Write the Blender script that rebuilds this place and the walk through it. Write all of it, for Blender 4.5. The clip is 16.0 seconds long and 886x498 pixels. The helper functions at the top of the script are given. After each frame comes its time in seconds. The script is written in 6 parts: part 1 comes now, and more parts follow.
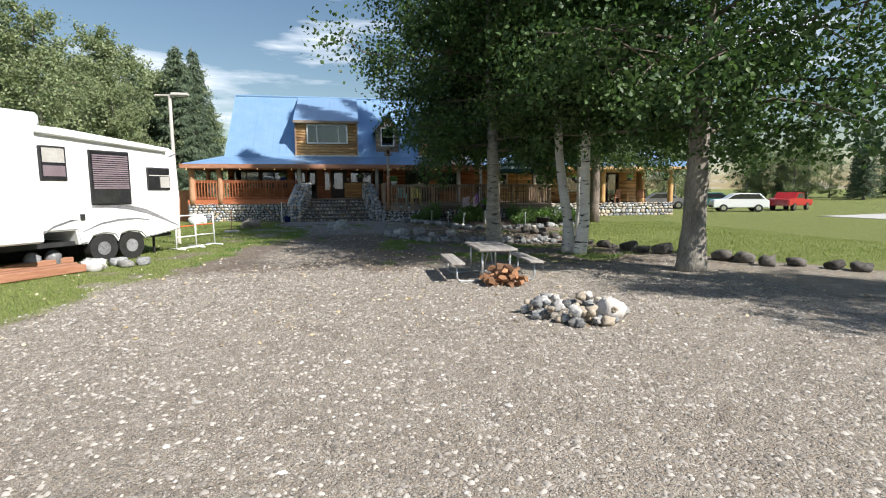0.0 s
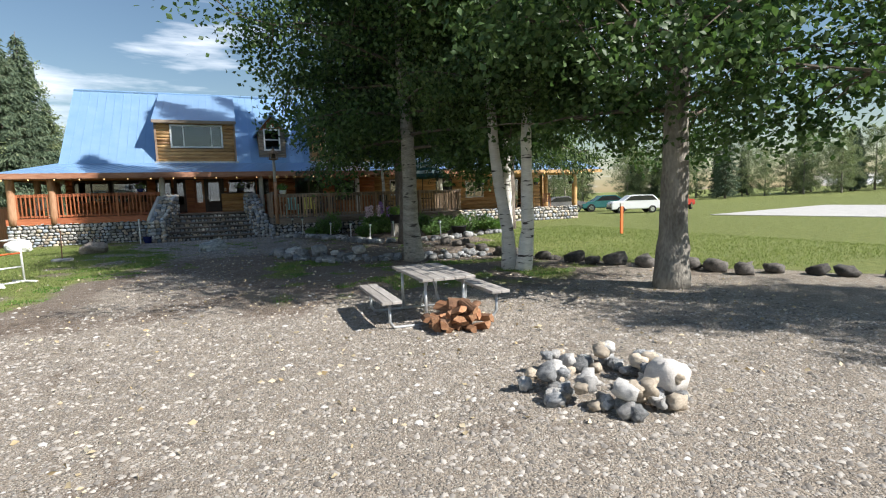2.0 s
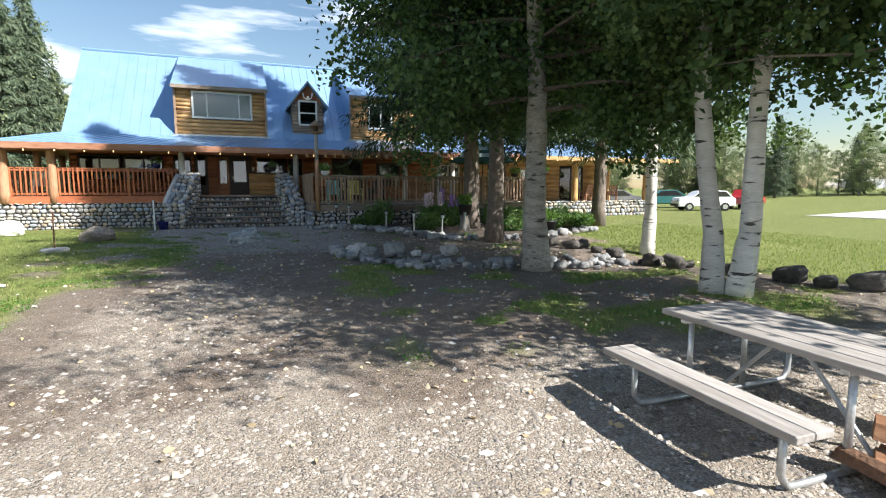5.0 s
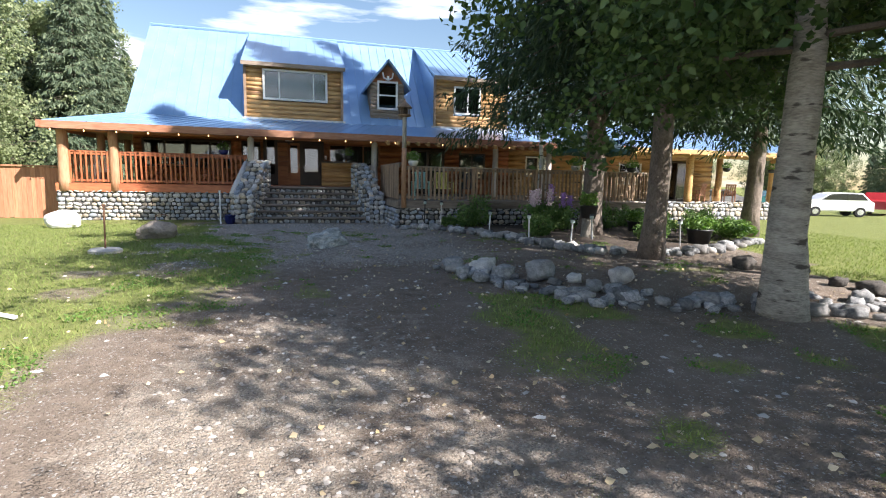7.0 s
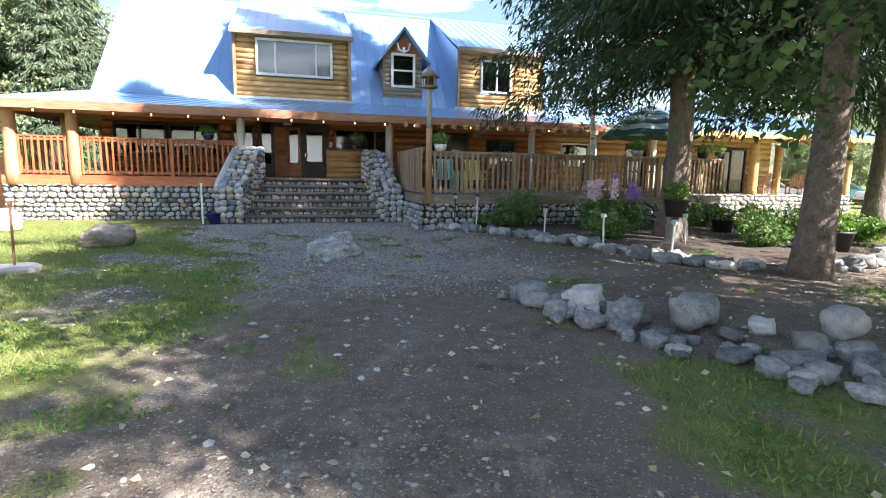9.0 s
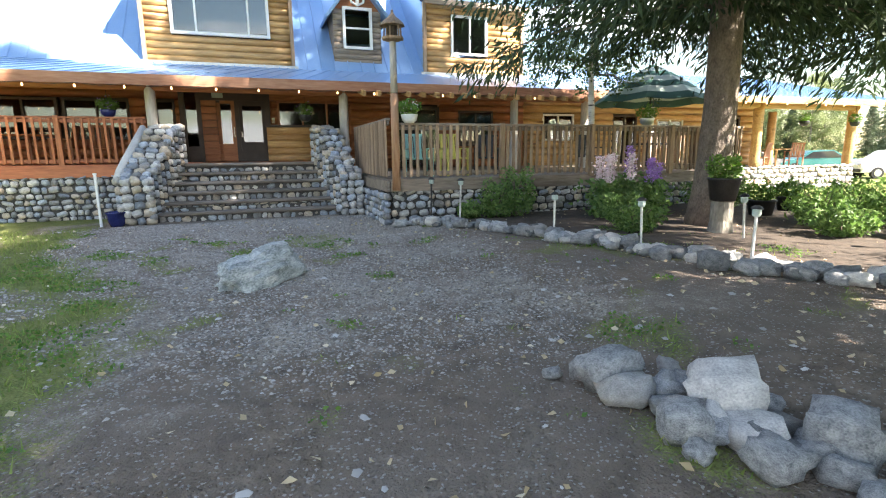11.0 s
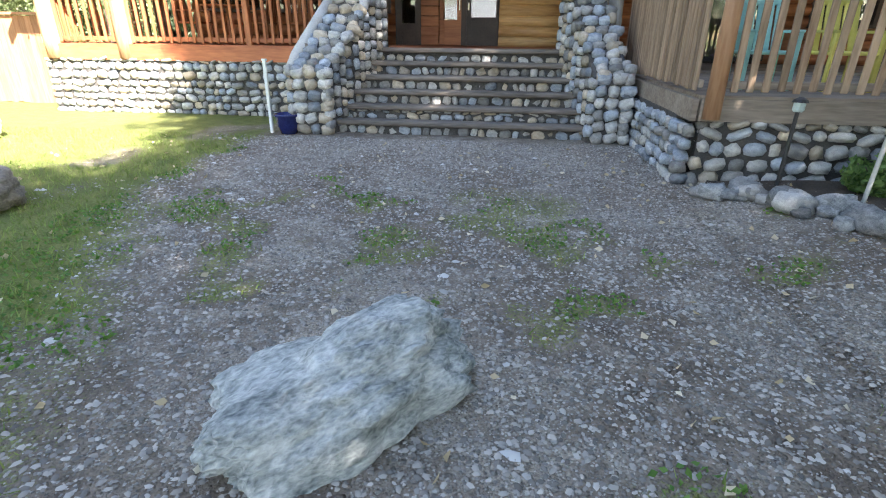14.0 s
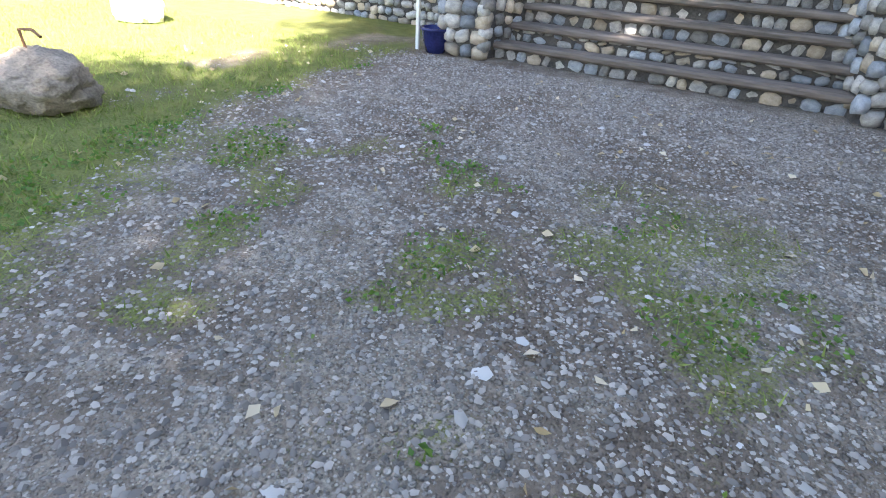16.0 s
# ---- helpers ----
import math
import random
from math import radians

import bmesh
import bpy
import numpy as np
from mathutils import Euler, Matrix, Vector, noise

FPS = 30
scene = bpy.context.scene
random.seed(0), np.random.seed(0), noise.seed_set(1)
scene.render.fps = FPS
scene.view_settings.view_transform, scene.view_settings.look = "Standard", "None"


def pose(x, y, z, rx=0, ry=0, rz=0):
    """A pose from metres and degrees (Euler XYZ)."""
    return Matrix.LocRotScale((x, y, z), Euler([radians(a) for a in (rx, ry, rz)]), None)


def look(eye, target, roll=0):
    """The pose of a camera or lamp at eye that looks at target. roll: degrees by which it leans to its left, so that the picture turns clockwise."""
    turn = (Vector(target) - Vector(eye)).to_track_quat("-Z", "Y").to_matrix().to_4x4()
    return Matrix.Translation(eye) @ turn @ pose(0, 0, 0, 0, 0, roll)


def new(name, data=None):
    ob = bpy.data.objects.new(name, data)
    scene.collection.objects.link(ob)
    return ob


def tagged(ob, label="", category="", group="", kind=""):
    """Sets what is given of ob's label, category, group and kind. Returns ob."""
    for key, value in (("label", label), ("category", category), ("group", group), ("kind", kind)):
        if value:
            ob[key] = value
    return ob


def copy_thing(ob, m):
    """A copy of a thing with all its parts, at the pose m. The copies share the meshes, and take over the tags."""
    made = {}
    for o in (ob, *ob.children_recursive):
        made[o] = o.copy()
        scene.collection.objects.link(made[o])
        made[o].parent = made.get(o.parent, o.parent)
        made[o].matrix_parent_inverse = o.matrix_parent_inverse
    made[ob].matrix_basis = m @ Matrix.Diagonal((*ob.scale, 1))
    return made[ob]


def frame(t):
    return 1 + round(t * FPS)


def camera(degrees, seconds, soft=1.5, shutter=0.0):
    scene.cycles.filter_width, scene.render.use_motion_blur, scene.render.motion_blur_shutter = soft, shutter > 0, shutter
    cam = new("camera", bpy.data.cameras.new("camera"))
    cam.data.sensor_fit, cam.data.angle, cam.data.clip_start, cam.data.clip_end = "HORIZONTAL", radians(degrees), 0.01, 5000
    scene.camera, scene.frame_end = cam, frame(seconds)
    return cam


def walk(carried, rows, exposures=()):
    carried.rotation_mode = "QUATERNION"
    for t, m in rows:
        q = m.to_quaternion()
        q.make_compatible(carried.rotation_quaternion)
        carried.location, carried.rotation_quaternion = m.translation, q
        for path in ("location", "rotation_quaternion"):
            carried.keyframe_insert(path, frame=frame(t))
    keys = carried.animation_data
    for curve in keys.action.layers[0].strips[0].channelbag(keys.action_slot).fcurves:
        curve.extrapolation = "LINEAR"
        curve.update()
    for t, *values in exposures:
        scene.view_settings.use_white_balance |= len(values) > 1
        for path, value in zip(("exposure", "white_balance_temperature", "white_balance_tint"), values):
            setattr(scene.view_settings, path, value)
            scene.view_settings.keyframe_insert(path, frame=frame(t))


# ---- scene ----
cam = camera(82.3, 16.0, soft=1.1)
PATH = [
    (0, (1.186, -29.976, 1.771), (1.55, -28.023, 1.539), -0.3),
    (0.5, (1.291, -29.174, 1.759), (1.793, -27.255, 1.502), -0.2),
    (1, (1.421, -28.305, 1.748), (2.097, -26.44, 1.495), 1.2),
    (1.5, (1.383, -27.631, 1.713), (2.122, -25.786, 1.489), 0.5),
    (2, (1.389, -26.836, 1.697), (2.152, -24.999, 1.493), -1.8),
    (2.5, (1.339, -25.954, 1.692), (2.109, -24.116, 1.526), -0.8),
    (3, (1.312, -25.099, 1.673), (2.024, -23.236, 1.519), -2.4),
    (3.5, (1.274, -24.254, 1.611), (1.936, -22.378, 1.402), -2.1),
    (3.7, (1.24, -23.943, 1.563), (1.905, -22.071, 1.335), -1.6),
    (5.8, (0.315, -20.838, 1.593), (1.053, -18.995, 1.355), 0.1),
    (6, (0.247, -20.384, 1.617), (0.947, -18.525, 1.383), -0.5),
    (6.5, (0.131, -19.46, 1.639), (0.709, -17.563, 1.38), -0.6),
    (7, (0.091, -18.717, 1.608), (0.633, -16.81, 1.341), 1.2),
    (7.5, (0.065, -17.927, 1.57), (0.553, -16.009, 1.28), -0.7),
    (8, (0.174, -17.013, 1.504), (0.647, -15.094, 1.198), 0.4),
    (8.5, (0.173, -16.18, 1.502), (0.649, -14.262, 1.193), 0.3),
    (9, (0.241, -15.356, 1.456), (0.762, -13.448, 1.166), 0.9),
    (9.2, (0.258, -15.033, 1.456), (0.813, -13.132, 1.176), 1.3),
    (11.3, (0.854, -11.999, 1.445), (1.507, -10.146, 1.07), -0.7),
    (11.5, (0.878, -11.593, 1.438), (1.496, -9.725, 1.076), -0.1),
    (12, (1.005, -10.784, 1.474), (1.551, -8.89, 1.134), 0.9),
    (12.5, (1.137, -9.988, 1.523), (1.668, -8.097, 1.145), 2.2),
    (13, (1.183, -9.253, 1.512), (1.531, -7.332, 1.077), 1.0),
    (13.5, (1.233, -8.61, 1.481), (1.173, -6.736, 0.784), 1.0),
    (14, (1.313, -8.043, 1.476), (1.085, -6.213, 0.701), 0.6),
    (14.5, (1.381, -7.446, 1.419), (1.061, -5.685, 0.526), 2.2),
    (15, (1.339, -7.01, 1.395), (0.905, -5.337, 0.388), 2.5),
    (15.5, (1.382, -6.638, 1.385), (0.839, -5.031, 0.326), 2.4),
    (16, (1.43, -6.297, 1.379), (0.624, -4.806, 0.317), 3.4),
]
walk(cam, [(t, look(eye, target, roll)) for t, eye, target, roll in PATH], [(0, 0.75, 6200, 10), (3.5, 1.0, 6100, 10), (5.8, 1.4, 6250, 11), (7, 1.55, 6300, 15), (9, 2.25, 6350, 15), (11.3, 2.95, 6900, 13), (12.5, 3.2, 6900, 13), (13.5, 3.1, 6650, 13), (14.5, 3.05, 6600, 15), (16, 3.3, 6700, 17)])

# ---- world and light ----
SUN_DIR = Vector((0.64, -0.73, 0.82)).normalized()
world = bpy.data.worlds.new("sky")
scene.world = world
world.use_nodes = True
wn, wl = world.node_tree.nodes, world.node_tree.links
wn.clear()
w_out = wn.new("ShaderNodeOutputWorld")
w_bg = wn.new("ShaderNodeBackground")
w_sky = wn.new("ShaderNodeTexSky")
w_sky.sky_type = "NISHITA"
w_sky.sun_disc = False
w_sky.sun_elevation = math.asin(SUN_DIR.z)
w_sky.sun_rotation = math.atan2(SUN_DIR.x, SUN_DIR.y)
w_sky.air_density, w_sky.dust_density, w_sky.ozone_density = 1.4, 0.2, 2.5
w_tc = wn.new("ShaderNodeTexCoord")
w_map = wn.new("ShaderNodeMapping")
w_map.inputs["Scale"].default_value = (1.0, 1.6, 7.0)
w_map.inputs["Rotation"].default_value = (0.0, radians(5), 0.0)
w_noise = wn.new("ShaderNodeTexNoise")
w_noise.inputs["Scale"].default_value = 2.1
w_noise.inputs["Detail"].default_value = 7.0
w_noise.inputs["Roughness"].default_value = 0.55
w_ramp = wn.new("ShaderNodeValToRGB")
w_ramp.color_ramp.elements[0].position = 0.55
w_ramp.color_ramp.elements[1].position = 0.66
w_mix = wn.new("ShaderNodeMixRGB")
w_mix.inputs["Color2"].default_value = (13.0, 13.4, 14.0, 1)
w_fac = wn.new("ShaderNodeMath")
w_fac.operation = "MULTIPLY"
w_fac.inputs[1].default_value = 0.8
wl.new(w_tc.outputs["Generated"], w_map.inputs["Vector"])
wl.new(w_map.outputs[0], w_noise.inputs["Vector"])
wl.new(w_noise.outputs["Fac"], w_ramp.inputs[0])
wl.new(w_ramp.outputs["Color"], w_fac.inputs[0])
wl.new(w_fac.outputs[0], w_mix.inputs["Fac"])
wl.new(w_sky.outputs[0], w_mix.inputs["Color1"])
wl.new(w_mix.outputs[0], w_bg.inputs["Color"])
w_bg.inputs["Strength"].default_value = 0.056
wl.new(w_bg.outputs[0], w_out.inputs["Surface"])

sun_data = bpy.data.lights.new("sun", "SUN")
sun_data.energy, sun_data.angle, sun_data.color = 5.0, radians(0.55), (1.0, 0.94, 0.85)
sun = new("sun", sun_data)
sun.matrix_world = look(SUN_DIR * 60, (0, 0, 0))


# ---- materials ----
def mat(name, c1, c2, rough=0.75, scale=5.0, fine=45.0, bump=0.25, metal=0.0, stretch=(1, 1, 1), rand=0.18, spots=None, spec=0.4):
    """A surface with two scales of variation, relief and a shade of its own for each object."""
    m = bpy.data.materials.new(name)
    m.use_nodes = True
    n, l = m.node_tree.nodes, m.node_tree.links
    b = n["Principled BSDF"]
    tc, mp, oi = n.new("ShaderNodeTexCoord"), n.new("ShaderNodeMapping"), n.new("ShaderNodeObjectInfo")
    mp.inputs["Scale"].default_value = stretch
    off = n.new("ShaderNodeVectorMath")
    off.operation = "MULTIPLY_ADD"
    off.inputs[1].default_value = (37.0, 19.0, 53.0)
    comb = n.new("ShaderNodeCombineXYZ")
    for k in range(3):
        l.new(oi.outputs["Random"], comb.inputs[k])
    l.new(comb.outputs[0], off.inputs[0])
    l.new(tc.outputs["Object"], off.inputs[2])
    l.new(off.outputs[0], mp.inputs["Vector"])
    big, small = n.new("ShaderNodeTexNoise"), n.new("ShaderNodeTexNoise")
    for t, s, d in ((big, scale, 4.0), (small, fine, 5.0)):
        t.inputs["Scale"].default_value, t.inputs["Detail"].default_value = s, d
        l.new(mp.outputs[0], t.inputs["Vector"])
    add = n.new("ShaderNodeMath")
    add.operation = "ADD"
    l.new(big.outputs["Fac"], add.inputs[0])
    l.new(small.outputs["Fac"], add.inputs[1])
    rng = n.new("ShaderNodeMapRange")
    rng.inputs["From Min"].default_value, rng.inputs["From Max"].default_value = 0.7, 1.3
    l.new(add.outputs[0], rng.inputs["Value"])
    mix = n.new("ShaderNodeMixRGB")
    mix.inputs["Color1"].default_value, mix.inputs["Color2"].default_value = (*c1, 1), (*c2, 1)
    l.new(rng.outputs[0], mix.inputs["Fac"])
    col = mix.outputs[0]
    if spots:
        sp, pos = n.new("ShaderNodeTexNoise"), n.new("ShaderNodeValToRGB")
        sp.inputs["Scale"].default_value, sp.inputs["Detail"].default_value = spots[1], 6.0
        l.new(mp.outputs[0], sp.inputs["Vector"])
        pos.color_ramp.elements[0].position, pos.color_ramp.elements[1].position = spots[2], spots[2] + 0.06
        l.new(sp.outputs["Fac"], pos.inputs[0])
        m2 = n.new("ShaderNodeMixRGB")
        m2.inputs["Color2"].default_value = (*spots[0], 1)
        l.new(pos.outputs[0], m2.inputs["Fac"])
        l.new(col, m2.inputs["Color1"])
        col = m2.outputs[0]
    hsv, vr = n.new("ShaderNodeHueSaturation"), n.new("ShaderNodeMapRange")
    vr.inputs["To Min"].default_value, vr.inputs["To Max"].default_value = 1 - rand, 1 + rand
    l.new(oi.outputs["Random"], vr.inputs["Value"])
    l.new(vr.outputs[0], hsv.inputs["Value"])
    l.new(col, hsv.inputs["Color"])
    l.new(hsv.outputs[0], b.inputs["Base Color"])
    b.inputs["Roughness"].default_value, b.inputs["Metallic"].default_value = rough, metal
    b.inputs["Specular IOR Level"].default_value = spec
    if bump:
        bp = n.new("ShaderNodeBump")
        bp.inputs["Strength"].default_value, bp.inputs["Distance"].default_value = bump, 0.02
        l.new(add.outputs[0], bp.inputs["Height"])
        l.new(bp.outputs[0], b.inputs["Normal"])
    return m


def leaf_mat(name, c1, c2, trans=0.3, rough=0.5):
    """Thin foliage: each leaf has its own shade, and light shines through."""
    m = bpy.data.materials.new(name)
    m.use_nodes = True
    n, l = m.node_tree.nodes, m.node_tree.links
    b, out = n["Principled BSDF"], n["Material Output"]
    geo, mix = n.new("ShaderNodeNewGeometry"), n.new("ShaderNodeMixRGB")
    mix.inputs["Color1"].default_value, mix.inputs["Color2"].default_value = (*c1, 1), (*c2, 1)
    l.new(geo.outputs["Random Per Island"], mix.inputs["Fac"])
    l.new(mix.outputs[0], b.inputs["Base Color"])
    b.inputs["Roughness"].default_value = rough
    b.inputs["Specular IOR Level"].default_value = 0.35
    tr, ms = n.new("ShaderNodeBsdfTranslucent"), n.new("ShaderNodeMixShader")
    bright = n.new("ShaderNodeHueSaturation")
    bright.inputs["Value"].default_value, bright.inputs["Saturation"].default_value = 1.7, 1.15
    l.new(mix.outputs[0], bright.inputs["Color"])
    l.new(bright.outputs[0], tr.inputs["Color"])
    ms.inputs["Fac"].default_value = trans
    l.new(b.outputs[0], ms.inputs[1])
    l.new(tr.outputs[0], ms.inputs[2])
    l.new(ms.outputs[0], out.inputs["Surface"])
    return m


def glass_mat(name, tint=(0.75, 0.8, 0.82), ior=1.9):
    m = bpy.data.materials.new(name)
    m.use_nodes = True
    n, l = m.node_tree.nodes, m.node_tree.links
    n.remove(n["Principled BSDF"])
    fr, gl, tp, ms = n.new("ShaderNodeFresnel"), n.new("ShaderNodeBsdfGlossy"), n.new("ShaderNodeBsdfTransparent"), n.new("ShaderNodeMixShader")
    fr.inputs["IOR"].default_value = ior
    gl.inputs["Roughness"].default_value = 0.02
    tp.inputs["Color"].default_value = (*tint, 1)
    l.new(fr.outputs[0], ms.inputs["Fac"])
    l.new(tp.outputs[0], ms.inputs[1])
    l.new(gl.outputs[0], ms.inputs[2])
    l.new(ms.outputs[0], n["Material Output"].inputs["Surface"])
    return m


def lamp_mat(name, color, strength):
    m = bpy.data.materials.new(name)
    m.use_nodes = True
    b = m.node_tree.nodes["Principled BSDF"]
    b.inputs["Base Color"].default_value = (*color, 1)
    b.inputs["Emission Color"].default_value = (*color, 1)
    b.inputs["Emission Strength"].default_value = strength
    return m


M_STONE = mat("river_stone", (0.25, 0.24, 0.23), (0.52, 0.50, 0.47), 0.8, 4, 30, 0.35, rand=0.5)
M_STONE_WARM = mat("warm_river_stone", (0.33, 0.27, 0.20), (0.56, 0.48, 0.38), 0.8, 4, 30, 0.35, rand=0.35)
M_STONE_BLUE = mat("blue_grey_stone", (0.19, 0.21, 0.24), (0.42, 0.45, 0.49), 0.8, 4, 30, 0.35, rand=0.4)
# tree shade over the rock rows put into these two colours, deepest in the second
M_EDGE = mat("edging_rock", (0.11, 0.115, 0.12), (0.37, 0.37, 0.365), 0.85, 5, 30, 0.5, rand=0.45)
M_SHADEDROCK = mat("shaded_edging_rock", (0.045, 0.04, 0.036), (0.16, 0.145, 0.13), 0.9, 5, 30, 0.6, rand=0.4)
M_ASPEN = mat("pale_aspen_bark", (0.19, 0.175, 0.15), (0.44, 0.41, 0.355), 0.9, 5, 28, 0.9, stretch=(0.6, 0.6, 2.2), spots=((0.08, 0.07, 0.06), 4.5, 0.6))
M_ROCK = mat("weathered_rock", (0.15, 0.125, 0.10), (0.34, 0.29, 0.24), 0.9, 4, 30, 0.8)
M_MORTAR = mat("mortar", (0.045, 0.042, 0.04), (0.12, 0.112, 0.105), 0.95, 8, 60, 0.5)
# wide tone range; its dark end puts crevice shade into the colour
M_BOULDER = mat("lichen_boulder", (0.13, 0.15, 0.148), (0.62, 0.635, 0.61), 0.9, 5.0, 30, 1.0)
M_REDWOOD = mat("stained_cedar", (0.30, 0.085, 0.035), (0.50, 0.19, 0.08), 0.55, 3, 30, 0.2, stretch=(1, 1, 0.15))
M_REDWOOD_H = mat("stained_cedar_board", (0.26, 0.075, 0.035), (0.46, 0.16, 0.07), 0.55, 3, 30, 0.2, stretch=(0.15, 1, 1))
M_LOG = mat("golden_log", (0.36, 0.19, 0.07), (0.62, 0.40, 0.18), 0.5, 3, 25, 0.25, stretch=(0.12, 1, 1), spots=((0.20, 0.10, 0.045), 3, 0.62))
M_LOG_RED = mat("red_brown_log", (0.25, 0.085, 0.035), (0.42, 0.17, 0.07), 0.55, 3, 25, 0.25, stretch=(0.12, 1, 1))
M_POST = mat("log_post", (0.33, 0.16, 0.08), (0.55, 0.33, 0.20), 0.6, 3, 25, 0.3, stretch=(1, 1, 0.15))
M_GREYPOST = mat("weathered_post", (0.40, 0.36, 0.32), (0.64, 0.60, 0.54), 0.75, 4, 30, 0.3, stretch=(1, 1, 0.15))
M_WEATHER = mat("weathered_board", (0.17, 0.11, 0.07), (0.40, 0.285, 0.195), 0.85, 3, 30, 0.4, stretch=(1, 1, 0.12), rand=0.3)
M_WEATHER_H = mat("weathered_plank", (0.19, 0.145, 0.11), (0.40, 0.33, 0.265), 0.85, 3, 30, 0.4, stretch=(0.12, 1, 1), rand=0.2)
M_TREAD = mat("step_timber", (0.10, 0.083, 0.068), (0.27, 0.225, 0.19), 0.8, 3, 30, 0.4, stretch=(0.12, 1, 1))
M_ROOF = mat("blue_metal_roof", (0.20, 0.345, 0.55), (0.27, 0.41, 0.61), 0.30, 1.5, 30, 0.03, metal=0.25, rand=0.03, spec=0.7)
M_FASCIA = mat("fascia_board", (0.27, 0.11, 0.06), (0.45, 0.24, 0.15), 0.65, 3, 20, 0.25, stretch=(0.15, 1, 1))
M_SOFFIT = mat("soffit_boards", (0.28, 0.13, 0.05), (0.45, 0.24, 0.11), 0.65, 3, 25, 0.2, stretch=(1, 0.12, 1))
M_DARKFRAME = mat("dark_brown_frame", (0.035, 0.022, 0.018), (0.07, 0.045, 0.035), 0.5, 4, 30, 0.1)
M_WHITE = mat("white_paint", (0.72, 0.72, 0.70), (0.84, 0.84, 0.82), 0.45, 3, 30, 0.05, rand=0.03)
M_PVC = mat("white_pvc", (0.74, 0.74, 0.72), (0.84, 0.84, 0.83), 0.3, 3, 30, 0.02, rand=0.02)
# dark brown standing for the shade inside rooms and hollows
M_INNER_SHADE = mat("inner_shade", (0.06, 0.045, 0.035), (0.12, 0.09, 0.07), 0.9, 2, 20, 0.1)
M_GLASS = glass_mat("window_glass")
M_BARK = mat("poplar_bark", (0.13, 0.115, 0.095), (0.30, 0.275, 0.235), 0.95, 5, 28, 1.0, stretch=(1, 1, 0.35))
M_SPRUCE_BARK = mat("spruce_bark", (0.11, 0.09, 0.075), (0.27, 0.22, 0.185), 0.95, 9, 40, 1.0, stretch=(1, 1, 0.6))
M_BIRCH = mat("birch_bark", (0.55, 0.52, 0.47), (0.78, 0.75, 0.70), 0.8, 3, 20, 0.3, stretch=(0.6, 0.6, 3.0), spots=((0.06, 0.05, 0.045), 5.0, 0.59))
M_TWIG = mat("twig_bark", (0.09, 0.07, 0.055), (0.17, 0.14, 0.11), 0.95, 8, 40, 0.3)
L_POPLAR = leaf_mat("poplar_leaf", (0.03, 0.065, 0.02), (0.10, 0.16, 0.05), 0.27)
L_BIRCH = leaf_mat("birch_leaf", (0.035, 0.07, 0.02), (0.115, 0.165, 0.05), 0.28)
L_SPRUCE = leaf_mat("spruce_needle", (0.025, 0.05, 0.025), (0.06, 0.095, 0.045), 0.12, 0.7)
# paler and greyer than near foliage: the distant wood's sunlit look put into colour
L_FAR = leaf_mat("sunlit_far_leaf", (0.13, 0.17, 0.08), (0.30, 0.34, 0.18), 0.28)
L_FAR_DARK = leaf_mat("sunlit_far_spruce", (0.06, 0.095, 0.06), (0.15, 0.19, 0.11), 0.12, 0.7)
L_GRASS = leaf_mat("grass_blade", (0.12, 0.17, 0.045), (0.27, 0.325, 0.10), 0.3, 0.7)
L_WEED = leaf_mat("weed_leaf", (0.07, 0.15, 0.03), (0.16, 0.26, 0.06), 0.3)
L_PLANT = leaf_mat("garden_leaf", (0.07, 0.14, 0.04), (0.20, 0.30, 0.10), 0.3)
L_PURPLE = leaf_mat("purple_petal", (0.30, 0.16, 0.50), (0.55, 0.36, 0.70), 0.3)
L_PINK = leaf_mat("pale_petal", (0.70, 0.55, 0.62), (0.85, 0.78, 0.80), 0.3)
L_LITTER = leaf_mat("dry_leaf", (0.40, 0.30, 0.16), (0.68, 0.60, 0.44), 0.15, 0.8)
M_RUST = mat("rusty_iron", (0.10, 0.05, 0.03), (0.22, 0.12, 0.07), 0.8, 6, 40, 0.3)
M_GALV = mat("galvanised_tube", (0.42, 0.43, 0.44), (0.62, 0.63, 0.63), 0.4, 6, 40, 0.08, metal=0.6)
M_BLACK = mat("black_plastic", (0.015, 0.015, 0.016), (0.035, 0.035, 0.036), 0.5, 5, 40, 0.05)
M_BLUEPOT = mat("blue_glaze", (0.015, 0.02, 0.10), (0.03, 0.04, 0.17), 0.2, 5, 40, 0.05)
M_RUBBER = mat("tyre_rubber", (0.012, 0.012, 0.012), (0.03, 0.03, 0.03), 0.85, 8, 50, 0.2)
M_ORANGE = mat("orange_marker", (0.70, 0.13, 0.04), (0.80, 0.20, 0.06), 0.5, 4, 40, 0.05)
M_FIRE = mat("split_wood", (0.24, 0.105, 0.05), (0.46, 0.25, 0.13), 0.85, 5, 30, 0.6, stretch=(0.2, 1, 1), rand=0.4)
M_FIREBARK = mat("firewood_bark", (0.13, 0.07, 0.04), (0.26, 0.14, 0.08), 0.9, 8, 40, 0.6, rand=0.3)
M_CONCRETE = mat("concrete", (0.40, 0.38, 0.35), (0.55, 0.53, 0.5), 0.9, 4, 40, 0.2)
M_RVGLASS = mat("dark_rv_glass", (0.015, 0.015, 0.017), (0.03, 0.03, 0.034), 0.08, 4, 30, 0.0, spec=0.8)
M_BLIND = mat("mauve_blind", (0.17, 0.13, 0.15), (0.24, 0.19, 0.21), 0.6, 3, 30, 0.05)
M_SWIRL = mat("grey_decal", (0.10, 0.10, 0.105), (0.30, 0.30, 0.31), 0.4, 1.0, 20, 0.0)
